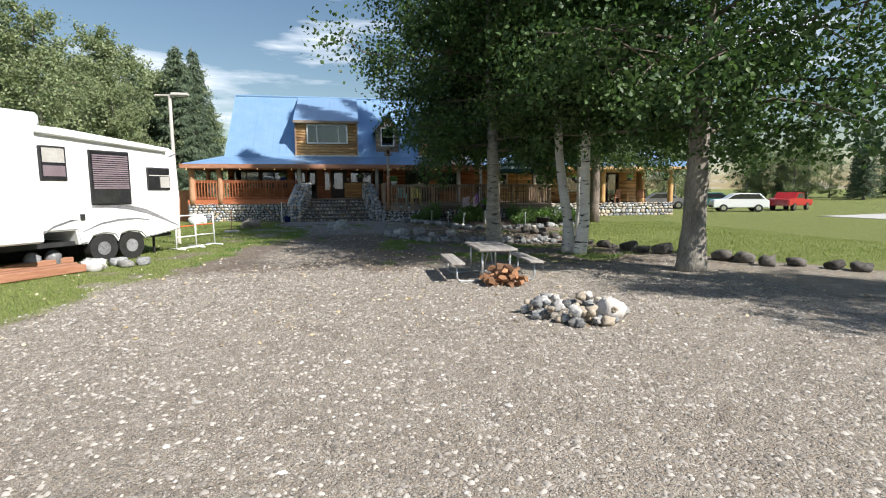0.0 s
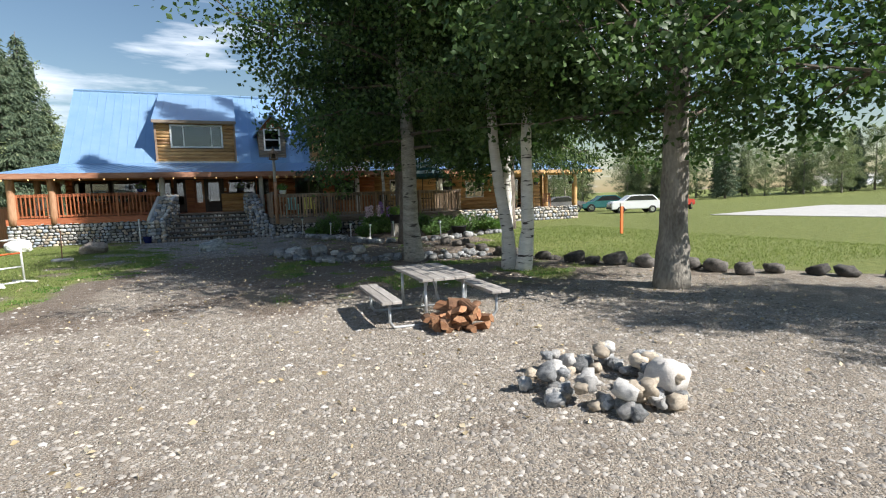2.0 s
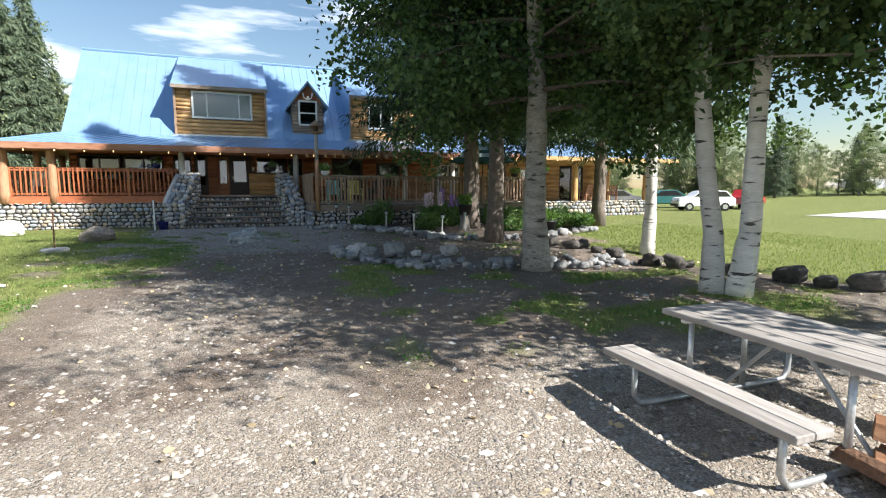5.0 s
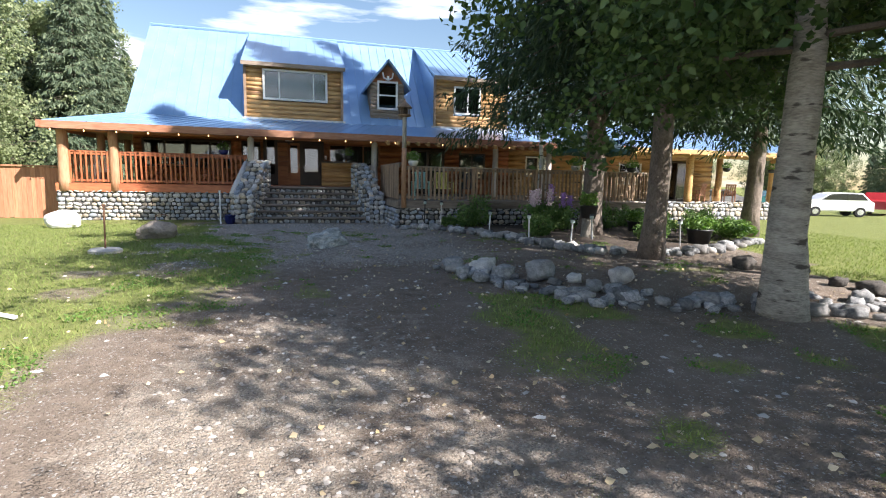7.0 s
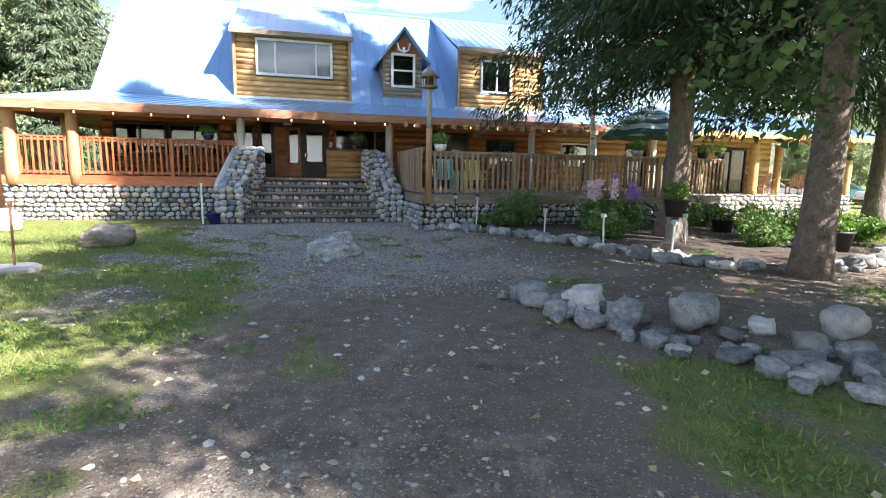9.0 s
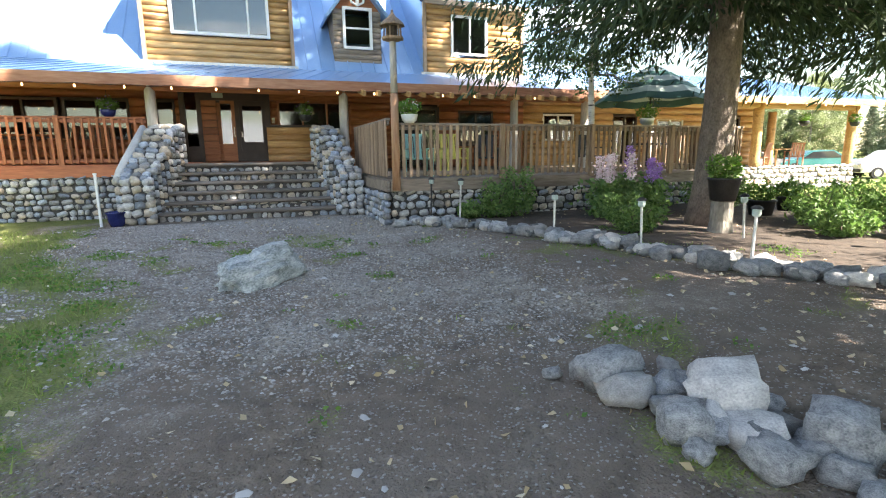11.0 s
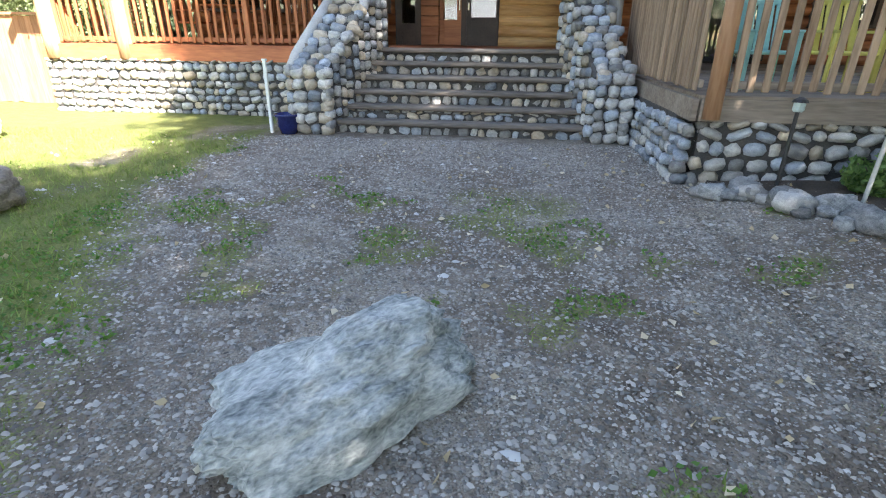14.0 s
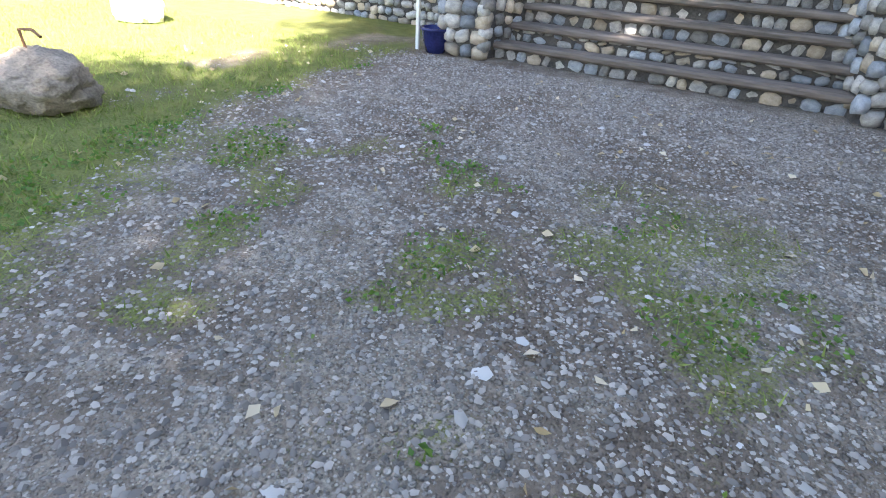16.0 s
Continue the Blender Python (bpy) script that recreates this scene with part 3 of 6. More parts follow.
def pier(x0, x1, seed, flare):
    """A sloped stone cheek beside the steps."""
    prof = [(-0.12, -0.05), (-0.12, 0.95), (0.15, 1.15), (0.7, 1.62), (1.2, 2.1), (1.75, 2.16), (1.75, -0.05)]
    bend = lambda y: flare * max(0.0, y) / 1.6
    bm = bmesh.new()
    sides = [[bm.verts.new((x + bend(y), y, z)) for k, (y, z) in enumerate(prof)] for x in (x0, x1)]
    bm.faces.new(sides[0])
    bm.faces.new(list(reversed(sides[1])))
    for k in range(len(prof)):
        j = (k + 1) % len(prof)
        bm.faces.new((sides[0][k], sides[1][k], sides[1][j], sides[0][j]))
    ob = part("step_pier", bm, M_MORTAR, house, "sloping river-stone cheek wall")
    zt = lambda y: float(np.interp(y, [p[0] for p in prof[1:6]], [p[1] for p in prof[1:6]]))
    rg = random.Random(seed)
    for sx, xs in ((-1, x0), (1, x1)):
        y = -0.1
        while y < 1.75:
            z = 0.08
            w = rg.uniform(0.16, 0.24)
            while z < zt(y) - 0.06:
                hgt = rg.uniform(0.13, 0.22)
                o = new("stone", rg.choice(STONES))
                o.parent = ob
                fl = bend(y)
                o.matrix_world = Matrix.Translation((xs + fl, y, z + hgt / 2)) @ pose(0, 0, 0, rg.uniform(-20, 20), 0, 0) @ Matrix.Diagonal((0.17, w * 1.0, hgt * 1.0, 1))
                z += hgt
            y += w
    z0 = 0.05
    pts = [(-0.12, 0.08 + 0.17 * i) for i in range(6)] + [(float(np.interp(t, [0, .2, .55, .8, 1], [p[0] for p in prof[1:6]])), float(np.interp(t, [0, .2, .55, .8, 1], [p[1] for p in prof[1:6]]))) for t in np.linspace(0.02, 1, 13)]
    for (y, z) in pts:
        x = x0 + 0.08
        while x < x1 - 0.02:
            w = rg.uniform(0.16, 0.26)
            o = new("stone", rg.choice(STONES))
            o.parent = ob
            o.matrix_world = Matrix.Translation((x + w / 2 - 0.05 + bend(y), y, z)) @ pose(0, 0, 0, rg.uniform(-30, 30), rg.uniform(-20, 20), rg.uniform(-20, 20)) @ Matrix.Diagonal((w * 1.1, 0.2, 0.18, 1))
            x += w
    return ob


left_pier = pier(-2.1, -1.5, 5, 0.5)
part("coping", tube(bmesh.new(), [(-2.13, -0.1, 0.9), (-2.08, 0.15, 1.17), (-1.91, 0.7, 1.66), (-1.75, 1.2, 2.12)], [0.085, 0.09, 0.09, 0.08], 8), M_CONCRETE, left_pier, "pale mortar coping", True)
pier(2.5, 3.0, 6, -0.38)


# posts
def post(x, y, z0, z1, r, material, label=""):
    rg = random.Random(int(x * 31 + y * 17))
    bm = bmesh.new()
    k = 7
    tube(bm, [(x + rg.uniform(-1, 1) * r * 0.06, y + rg.uniform(-1, 1) * r * 0.06, z0 + (z1 - z0) * i / (k - 1)) for i in range(k)], [r * (1.06 - 0.10 * i / (k - 1)) * rg.uniform(0.96, 1.04) for i in range(k)], 12)
    return part("post", bm, material, house, label, True)


for x, y, r, m in ((-7.62, FRONT + 0.05, 0.17, M_POST), (-6.1, FRONT + 0.05, 0.15, M_POST), (-7.62, 5.2, 0.15, M_POST), (-7.62, 8.6, 0.15, M_POST)):
    post(x, y, 1.0, 3.2, r, m, "peeled reddish log post")
for x in (-1.62, 2.98):
    post(x, FRONT + 0.05, DECK - 0.05, 3.2, 0.12, M_GREYPOST, "grey weathered porch post")
for x in (8.1, 10.6, 13.2):
    post(x, FRONT + 0.05, DECK2 - 0.05, 3.15, 0.12, M_GREYPOST)
for x, y in ((17.9, 1.5), (22.9, 1.5), (22.9, 4.9)):
    post(x, y, 0.7, 3.15, 0.17, M_LOG, "golden peeled log post")


def railing(x0, y0, x1, y1, zb, zt, material, mat_h, gap, post_every, label, wid=0.055):
    """A rail of upright slats between a top and a bottom board, with posts."""
    r = part("railing", boxes(((0, 0, 0), (0.001, 0.001, 0.001))), mat_h, house, label)
    r.data.clear_geometry()
    a, b = Vector((x0, y0, 0)), Vector((x1, y1, 0))
    d = b - a
    n, ang = d.length, math.atan2(d.y, d.x)
    rot = Euler((0, 0, ang)).to_matrix()
    mid = (a + b) / 2
    for z, wd, hg in ((zb + 0.07, 0.05, 0.08), (zt - 0.075, 0.045, 0.08)):
        part("rail_board", box(bmesh.new(), (mid.x, mid.y, z), (n, wd, hg), rot, 0.008), mat_h, r)
    bm = box(bmesh.new(), (mid.x, mid.y, zt), (n, 0.10, 0.05), rot, 0.008)
    bmesh.ops.recalc_face_normals(bm, faces=bm.faces)
    bm.to_mesh(r.data)
    bm.free()
    side = Vector((-d.y, d.x, 0)).normalized() * -0.045
    slat = finish("slat", box(bmesh.new(), (0, 0, 0), (wid, 0.03, zt - zb - 0.02), bevel=0.006), material)
    rg = random.Random(int(x0 * 13 + y1 * 7))
    k = int(n / gap)
    for i in range(k):
        p = a + d * ((i + 0.5) / k) + side
        o = new("slat", slat)
        o.parent = r
        o.matrix_world = Matrix.Translation((p.x, p.y, (zb + zt) / 2 + rg.uniform(-0.012, 0.012))) @ pose(0, 0, 0, 0, rg.uniform(-0.9, 0.9), math.degrees(ang) + rg.uniform(-4, 4))
    if post_every:
        pm = finish("rail_post", box(bmesh.new(), (0, 0, 0), (0.11, 0.11, zt - zb + 0.12), bevel=0.01), material)
        for i in range(1, int(n / post_every + 0.5)):
            p = a + d * (i * post_every / n)
            o = new("rail_post", pm)
            o.parent = r
            o.matrix_world = Matrix.Translation((p.x, p.y, (zb + zt) / 2 - 0.02)) @ pose(0, 0, 0, 0, 0, math.degrees(ang))
    return r


railing(-7.5, FRONT + 0.05, -6.22, FRONT + 0.05, 1.3, 2.36, M_REDWOOD, M_REDWOOD_H, 0.155, 0, "red-stained porch railing")
railing(-5.97, FRONT + 0.05, -1.75, FRONT + 0.05, 1.3, 2.36, M_REDWOOD, M_REDWOOD_H, 0.155, 2.4, "red-stained porch railing")
railing(-7.62, FRONT + 0.2, -7.62, 5.1, 1.3, 2.36, M_REDWOOD, M_REDWOOD_H, 0.16, 0, "red-stained porch railing")
railing(3.45, -2.38, 12.65, -2.38, 0.98, 2.04, M_WEATHER, M_WEATHER_H, 0.145, 2.3, "weathered grey-brown deck railing", 0.068)
railing(3.25, 1.45, 3.25, -2.3, 0.98, 2.14, M_WEATHER, M_WEATHER_H, 0.115, 0, "weathered grey-brown deck railing", 0.09)
railing(12.65, -2.3, 12.65, 1.4, 0.98, 2.02, M_WEATHER, M_WEATHER_H, 0.14, 0, "weathered grey-brown deck railing", 0.075)


# log walls
def log_wall(x0, x1, y, z0, z1, course, material, label, rad=None, holes=()):
    """Stacked logs on a face towards the yard, cut back at the openings."""
    # the backing behind the logs takes the same shade colour
    w = part("log_wall", boxes((((x0 + x1) / 2, y + 0.12, (z0 + z1) / 2), (x1 - x0, 0.1, z1 - z0))) if not holes else boxes((((x0 + x1) / 2, y + 0.12, z1 - 0.05), (x1 - x0, 0.1, 0.1))), M_INNER_SHADE, house, label)
    k = max(1, round((z1 - z0) / course))
    c = (z1 - z0) / k
    for i in range(k):
        z = z0 + (i + 0.5) * c
        spans = [(x0, x1)]
        for hx0, hx1, hz0, hz1 in holes:
            if hz0 < z < hz1:
                spans = [s for a, b in spans for s in ((a, min(b, hx0)), (max(a, hx1), b)) if s[1] - s[0] > 0.05]
        for a, b in spans:
            rg = random.Random(int(a * 91 + z * 57))
            bm = bmesh.new()
            n = max(2, int((b - a) / 0.8) + 1)
            tube(bm, [(a + (b - a) * j / (n - 1), y + 0.05 + rg.uniform(-0.008, 0.008), z + rg.uniform(-0.006, 0.006)) for j in range(n)], c * 0.56, 10)
            part("log", bm, material, w, smooth=True)
    return w


def window(x0, x1, y, z0, z1, frame_m, bars=(), label="", wide=0.07):
    """Frame, glass and bars facing the yard."""
    f = part("window", boxes((((x0 + x1) / 2, y - 0.02, z0 + wide / 2), (x1 - x0, 0.1, wide)), (((x0 + x1) / 2, y - 0.02, z1 - wide / 2), (x1 - x0, 0.1, wide)),
                             ((x0 + wide / 2, y - 0.02, (z0 + z1) / 2), (wide, 0.096, z1 - z0)), ((x1 - wide / 2, y - 0.02, (z0 + z1) / 2), (wide, 0.096, z1 - z0))), frame_m, house, label)
    part("pane", boxes((((x0 + x1) / 2, y + 0.0, (z0 + z1) / 2), (x1 - x0 - wide, 0.012, z1 - z0 - wide))), M_GLASS, f).visible_shadow = False
    for kind, v in bars:
        if kind == "v":
            part("bar", boxes(((v, y - 0.03, (z0 + z1) / 2), (0.05, 0.06, z1 - z0 - wide))), frame_m, f)
        else:
            part("bar", boxes((((x0 + x1) / 2, y - 0.03, v), (x1 - x0 - wide, 0.06, 0.05))), frame_m, f)
    return f


MAIN_HOLES = [(-5.9, -2.6, 1.95, 3.05), (-2.2, -1.45, 1.95, 3.05), (-1.35, 1.15, 1.2, 3.25), (1.35, 3.6, 2.1, 3.1), (5.0, 6.6, 1.0, 3.0), (7.3, 8.6, 1.7, 2.9)]
log_wall(-6.2, 9.8, WALL, 1.0, 3.55, 0.24, M_LOG_RED, "red-brown log wall behind the porch", holes=MAIN_HOLES)
window(-5.9, -4.3, WALL, 1.95, 3.05, M_DARKFRAME, [("v", -5.1)], "wide dark-framed porch window")
window(-4.2, -2.6, WALL, 1.95, 3.05, M_DARKFRAME, [("v", -3.4)], "wide dark-framed porch window")
window(-2.2, -1.45, WALL, 1.95, 3.05, M_DARKFRAME)
window(1.35, 3.6, WALL, 2.1, 3.1, M_LOG_RED, [("v", 2.1), ("v", 2.85)])
window(7.3, 8.6, WALL, 1.7, 2.9, M_DARKFRAME, [("v", 7.95)])
door2 = part("sliding_door", boxes(((5.8, WALL, 2.95), (1.6, 0.1, 0.1)), ((5.05, WALL, 2.0), (0.1, 0.096, 1.9)), ((6.55, WALL, 2.0), (0.1, 0.096, 1.9)), ((5.8, WALL, 2.0), (0.1, 0.096, 1.9))), M_DARKFRAME, house)
part("pane", boxes(((5.8, WALL + 0.02, 1.95), (1.45, 0.012, 1.9))), M_GLASS, door2).visible_shadow = False

# entry: dark surround, wooden door, glazed door
surround = part("door_frame", boxes(((-1.27, WALL - 0.03, 2.27), (0.14, 0.14, 2.02)), ((-0.83, WALL - 0.03, 2.27), (0.12, 0.138, 2.02)), ((0.2, WALL - 0.03, 2.27), (0.12, 0.138, 2.02)), ((1.07, WALL - 0.03, 2.27), (0.14, 0.14, 2.02)),
                                    ((-0.1, WALL - 0.03, 3.36), (2.5, 0.14, 0.16)), ((-1.05, WALL - 0.03, 1.5), (0.32, 0.1, 0.46)), ((-0.32, WALL - 0.03, 3.17), (0.92, 0.1, 0.22)), ((0.63, WALL - 0.03, 3.17), (0.76, 0.1, 0.22))), M_DARKFRAME, house, "dark brown entry surround")
part("pane", boxes(((-1.05, WALL, 2.5), (0.32, 0.012, 1.56))), M_GLASS, surround).visible_shadow = False
part("name_plate", boxes(((-0.3, WALL - 0.09, 3.2), (0.3, 0.03, 0.14))), M_PALEFAB, surround)
door = part("front_door", boxes(((-0.3, WALL + 0.02, 1.55), (0.94, 0.04, 0.5))), M_LOG_RED, house, "orange-brown plank front door")
for i in range(9):
    part("plank", box(bmesh.new(), (-0.57, WALL - 0.02, 1.385 + 0.2 * i), (0.42, 0.07, 0.19), bevel=0.012), M_LOG_RED, door)
for c, d in (((0.0, WALL - 0.02, 1.55), (0.5, 0.07, 0.52)), ((0.1, WALL - 0.02, 2.4), (0.12, 0.07, 1.2)), ((-0.3, WALL - 0.02, 2.4), (0.1, 0.068, 1.2)), ((0.0, WALL - 0.02, 3.02), (0.5, 0.07, 0.1))):
    part("stile", box(bmesh.new(), c, d, bevel=0.01), M_LOG_RED, door)
part("pane", boxes(((-0.1, WALL - 0.01, 2.38), (0.34, 0.014, 1.16))), M_GLASS, door).visible_shadow = False
part("handle", bar((0.1, WALL - 0.09, 2.0), (0.1, WALL - 0.09, 2.3), 0.014), M_CHROME, door)
gdoor = part("glazed_door", boxes(((0.3, WALL - 0.02, 2.2), (0.1, 0.07, 1.9)), ((0.95, WALL - 0.02, 2.2), (0.1, 0.07, 1.9)), ((0.63, WALL - 0.02, 1.55), (0.6, 0.068, 0.62)), ((0.63, WALL - 0.02, 3.0), (0.6, 0.068, 0.16))), M_DARKFRAME, house, "dark door with a large glass pane")
part("pane", boxes(((0.63, WALL - 0.01, 2.38), (0.58, 0.014, 1.1))), M_GLASS, gdoor).visible_shadow = False
part("handle", bar((0.3, WALL - 0.09, 2.0), (0.3, WALL - 0.09, 2.15), 0.02), M_CHROME, gdoor)
part("switch_plate", boxes(((1.22, WALL - 0.06, 2.5), (0.09, 0.03, 0.16))), M_WHITE, surround)
log_wall(1.0, 2.5, 3.2, 1.28, 2.25, 0.2, M_LOG, "low golden log partition beside the door")
part("partition_cap", boxes(((1.75, 3.25, 2.29), (1.6, 0.24, 0.05))), M_DARKFRAME, house)

# closed volumes behind the fronts; their dark colour carries the rooms' shade
part("inner_wall", boxes(((1.8, 7.3, 2.2), (16.0, 0.2, 4.4)), ((-6.1, 5.85, 2.2), (0.2, 2.9, 4.4)), ((9.7, 5.85, 2.2), (0.2, 2.9, 4.4)), ((1.8, 5.8, 0.98), (15.6, 2.8, 0.1)), ((1.8, 5.8, 3.75), (15.6, 2.8, 0.1))), M_INNER_SHADE, house)
part("back_wall", boxes(((1.8, 11.6, 2.2), (15.8, 0.2, 4.4)), ((-6.0, 9.5, 2.2), (0.2, 4.2, 4.4)), ((9.6, 9.5, 2.2), (0.2, 4.2, 4.4))), M_LOG_RED, house)
for gx in (-5.95, 9.55):
    bm = bmesh.new()
    tri = [[bm.verts.new(p) for p in ((gx + dx, 3.7, 3.95), (gx + dx, 11.5, 3.95), (gx + dx, 7.6, 8.0))] for dx in (-0.08, 0.08)]
    bm.faces.new(tri[0])
    bm.faces.new(tri[1])
    for k in range(3):
        bm.faces.new((tri[0][k], tri[0][(k + 1) % 3], tri[1][(k + 1) % 3], tri[1][k]))
    part("gable", bm, M_LOG, house)


# roofs
def roof_plane(c, ribs, label="", thick=0.06, m=M_ROOF, rib_dir=None):
    """A sheet of metal roof from four corners (eave left, eave right, top right, top left) with raised ribs."""
    c = [Vector(p) for p in c]
    r = part("roof", slab(c, thick), m, house, label)
    if ribs:
        nrm = (c[1] - c[0]).cross(c[3] - c[0]).normalized()
        if nrm.z < 0:
            nrm = -nrm
        for i in range(ribs + 1):
            t = i / ribs
            lo, hi = c[0].lerp(c[1], t), c[3].lerp(c[2], t)
            bm = tube(bmesh.new(), [lo + nrm * 0.008, hi + nrm * 0.008], 0.019, 4)
            part("rib", bm, m, r)
    return r


RX0, RX1, EAVE_Y, EAVE_Z, RIDGE_Y, RIDGE_Z = -6.15, 9.9, 3.35, 3.85, 7.6, 8.2
roof_plane([(RX0, EAVE_Y, EAVE_Z), (RX1, EAVE_Y, EAVE_Z), (RX1, RIDGE_Y, RIDGE_Z), (RX0, RIDGE_Y, RIDGE_Z)], 40, "steep blue standing-seam metal roof")
roof_plane([(RX0, 11.85, EAVE_Z), (RX1, 11.85, EAVE_Z), (RX1, RIDGE_Y, RIDGE_Z), (RX0, RIDGE_Y, RIDGE_Z)], 0)
part("ridge_cap", bar((RX0, RIDGE_Y, RIDGE_Z + 0.03), (RX1, RIDGE_Y, RIDGE_Z + 0.03), 0.07, seg=6), M_ROOF, house)
PE_Y, PE_Z = 1.1, 3.3
roof_plane([(-7.95, PE_Y, PE_Z), (14.2, PE_Y, PE_Z - 0.06), (14.2, 3.4, 3.9), (-6.1, 3.4, 3.9)], 52, "low-pitched blue metal porch roof")
roof_plane([(-7.95, 11.0, PE_Z), (-7.95, PE_Y, PE_Z), (-6.1, 3.4, 3.9), (-6.1, 11.0, 3.9)], 24)
roof_plane([(14.2, 0.6, 3.25), (24.4, 0.6, 3.25), (24.4, 7.0, 4.9), (14.2, 7.0, 4.9)], 26, "blue metal roof over the side wing")
roof_plane([(9.9, 3.4, 3.9), (14.3, 3.4, 3.9), (14.3, 7.0, 4.9), (9.9, 7.0, 4.9)], 10)
roof_plane([(9.9, 13.0, 3.3), (24.4, 13.0, 3.3), (24.4, 7.0, 4.9), (9.9, 7.0, 4.9)], 0)
part("soffit", slab([(-7.9, 1.14, 3.23), (14.1, 1.14, 3.17), (14.1, 4.4, 3.62), (-6.1, 4.4, 3.62)], 0.04), M_SOFFIT, house, "board ceiling of the porch")
part("soffit", slab([(-7.9, 1.14, 3.23), (-7.9, 11.0, 3.23), (-6.1, 11.0, 3.62), (-6.1, 4.4, 3.62)], 0.04), M_SOFFIT, house)
part("soffit", slab([(14.2, 0.65, 3.16), (24.3, 0.65, 3.16), (24.3, 5.2, 3.5), (14.2, 5.2, 3.5)], 0.04), M_LOG, house)
part("fascia", boxes(((3.12, PE_Y - 0.03, 3.18), (22.2, 0.06, 0.24))), M_FASCIA, house, "reddish weathered fascia log")
part("fascia", boxes(((-7.99, 5.9, 3.18), (0.06, 10.1, 0.24))), M_FASCIA, house)
part("fascia", boxes(((19.3, 0.57, 3.12), (10.2, 0.06, 0.2))), M_LOG, house)
part("porch_beam", bar((-7.6, FRONT + 0.05, 3.12), (14.0, FRONT + 0.05, 3.06), 0.11), M_LOG_RED, house)
part("porch_beam", bar((14.2, 1.5, 3.05), (23.1, 1.5, 3.05), 0.13), M_LOG, house)
raft = finish("rafter", box(bmesh.new(), (0, 0, 0), (0.09, 2.4, 0.13)), M_LOG)
for i in range(27):
    o = part("rafter", raft, M_LOG, house)
    o.matrix_world = Matrix.Translation((3.4 + i * 0.4, 2.0, 3.24)) @ pose(0, 0, 0, 12, 0, 0)
# side wing
log_wall(9.9, 22.4, 5.0, 0.8, 3.5, 0.26, M_LOG, "golden log wall of the side wing", holes=[(11.0, 12.4, 1.9, 2.9), (14.2, 15.4, 0.75, 2.9), (16.4, 17.8, 1.6, 2.8), (19.2, 21.0, 0.78, 2.9)])
window(11.0, 12.4, 5.0, 1.9, 2.9, M_WHITE, [("v", 11.7)])
window(14.2, 15.4, 5.0, 0.78, 2.9, M_DARKFRAME, [("v", 14.8)])
window(16.4, 17.8, 5.0, 1.6, 2.8, M_WHITE, [("v", 17.1)])
window(19.2, 21.0, 5.0, 0.78, 2.9, M_DARKFRAME, [("v", 20.1)])
# added closure of the wing's rooms, shade put into its colour
part("inner_wall", boxes(((16.2, 7.2, 2.0), (12.6, 0.2, 4.0)), ((22.4, 6.1, 2.0), (0.2, 2.2, 4.0)), ((9.95, 6.1, 2.0), (0.1, 2.2, 4.0)), ((16.2, 6.1, 3.6), (12.4, 2.0, 0.1)), ((16.2, 6.1, 0.7), (12.4, 2.0, 0.1))), M_INNER_SHADE, house)
part("back_wall", boxes(((17, 12.8, 1.9), (14.6, 0.2, 3.8)), ((24.2, 10.0, 1.9), (0.2, 5.8, 3.8))), M_LOG, house)


# dormers
def shed_dormer(x0, x1, y, z0, z1, win, label):
    """A dormer with a log front, cheeks and a sloping metal roof."""
    log_wall(x0, x1, y, z0, z1, 0.17, M_LOG, label, holes=[win])
    back = y + 2.3
    part("dormer_cheek", boxes(((x0 + 0.04, (y + back) / 2 + 0.1, (z0 + z1) / 2), (0.08, back - y, z1 - z0))), M_ROOF, house)
    part("dormer_cheek", boxes(((x1 - 0.04, (y + back) / 2 + 0.1, (z0 + z1) / 2), (0.08, back - y, z1 - z0))), M_ROOF, house)
    # dark sheet added behind the window for the shade inside
    part("dormer_back", boxes((((x0 + x1) / 2, y + 0.7, (z0 + z1) / 2), (x1 - x0 - 0.2, 0.06, z1 - z0 - 0.1))), M_INNER_SHADE, house)
    e0, e1 = x0 - 0.06, x1 + 0.06
    roof_plane([(e0, y - 0.32, z1 + 0.02), (e1, y - 0.32, z1 + 0.02), (e1, RIDGE_Y, RIDGE_Z + 0.03), (e0, RIDGE_Y, RIDGE_Z + 0.03)], 11)
    for sx in (x0 + 0.04, x1 - 0.04):
        bm = bmesh.new()
        sides = [[bm.verts.new((sx + dx, yy, zz)) for yy, zz in ((y + 0.1, z1 - 0.01), (RIDGE_Y - 0.1, RIDGE_Z - 0.1), (y + 2.2, z1 - 0.02))] for dx in (-0.04, 0.04)]
        bm.faces.new(sides[0])
        bm.faces.new(sides[1])
        for k in range(3):
            bm.faces.new((sides[0][k], sides[0][(k + 1) % 3], sides[1][(k + 1) % 3], sides[1][k]))
        part("dormer_cheek", bm, M_ROOF, house)
    part("dormer_fascia", boxes((((x0 + x1) / 2, y - 0.34, z1 - 0.06), (x1 - x0 + 0.16, 0.05, 0.15))), M_WEATHER_H, house)
    for cx in (x0 + 0.03, x1 - 0.03):
        part("corner_board", boxes(((cx, y - 0.06, (z0 + z1) / 2), (0.1, 0.05, z1 - z0))), M_WEATHER, house)
    part("flashing", boxes((((x0 + x1) / 2, y - 0.03, z0 - 0.03), (x1 - x0 + 0.2, 0.12, 0.1))), M_GALV, house)


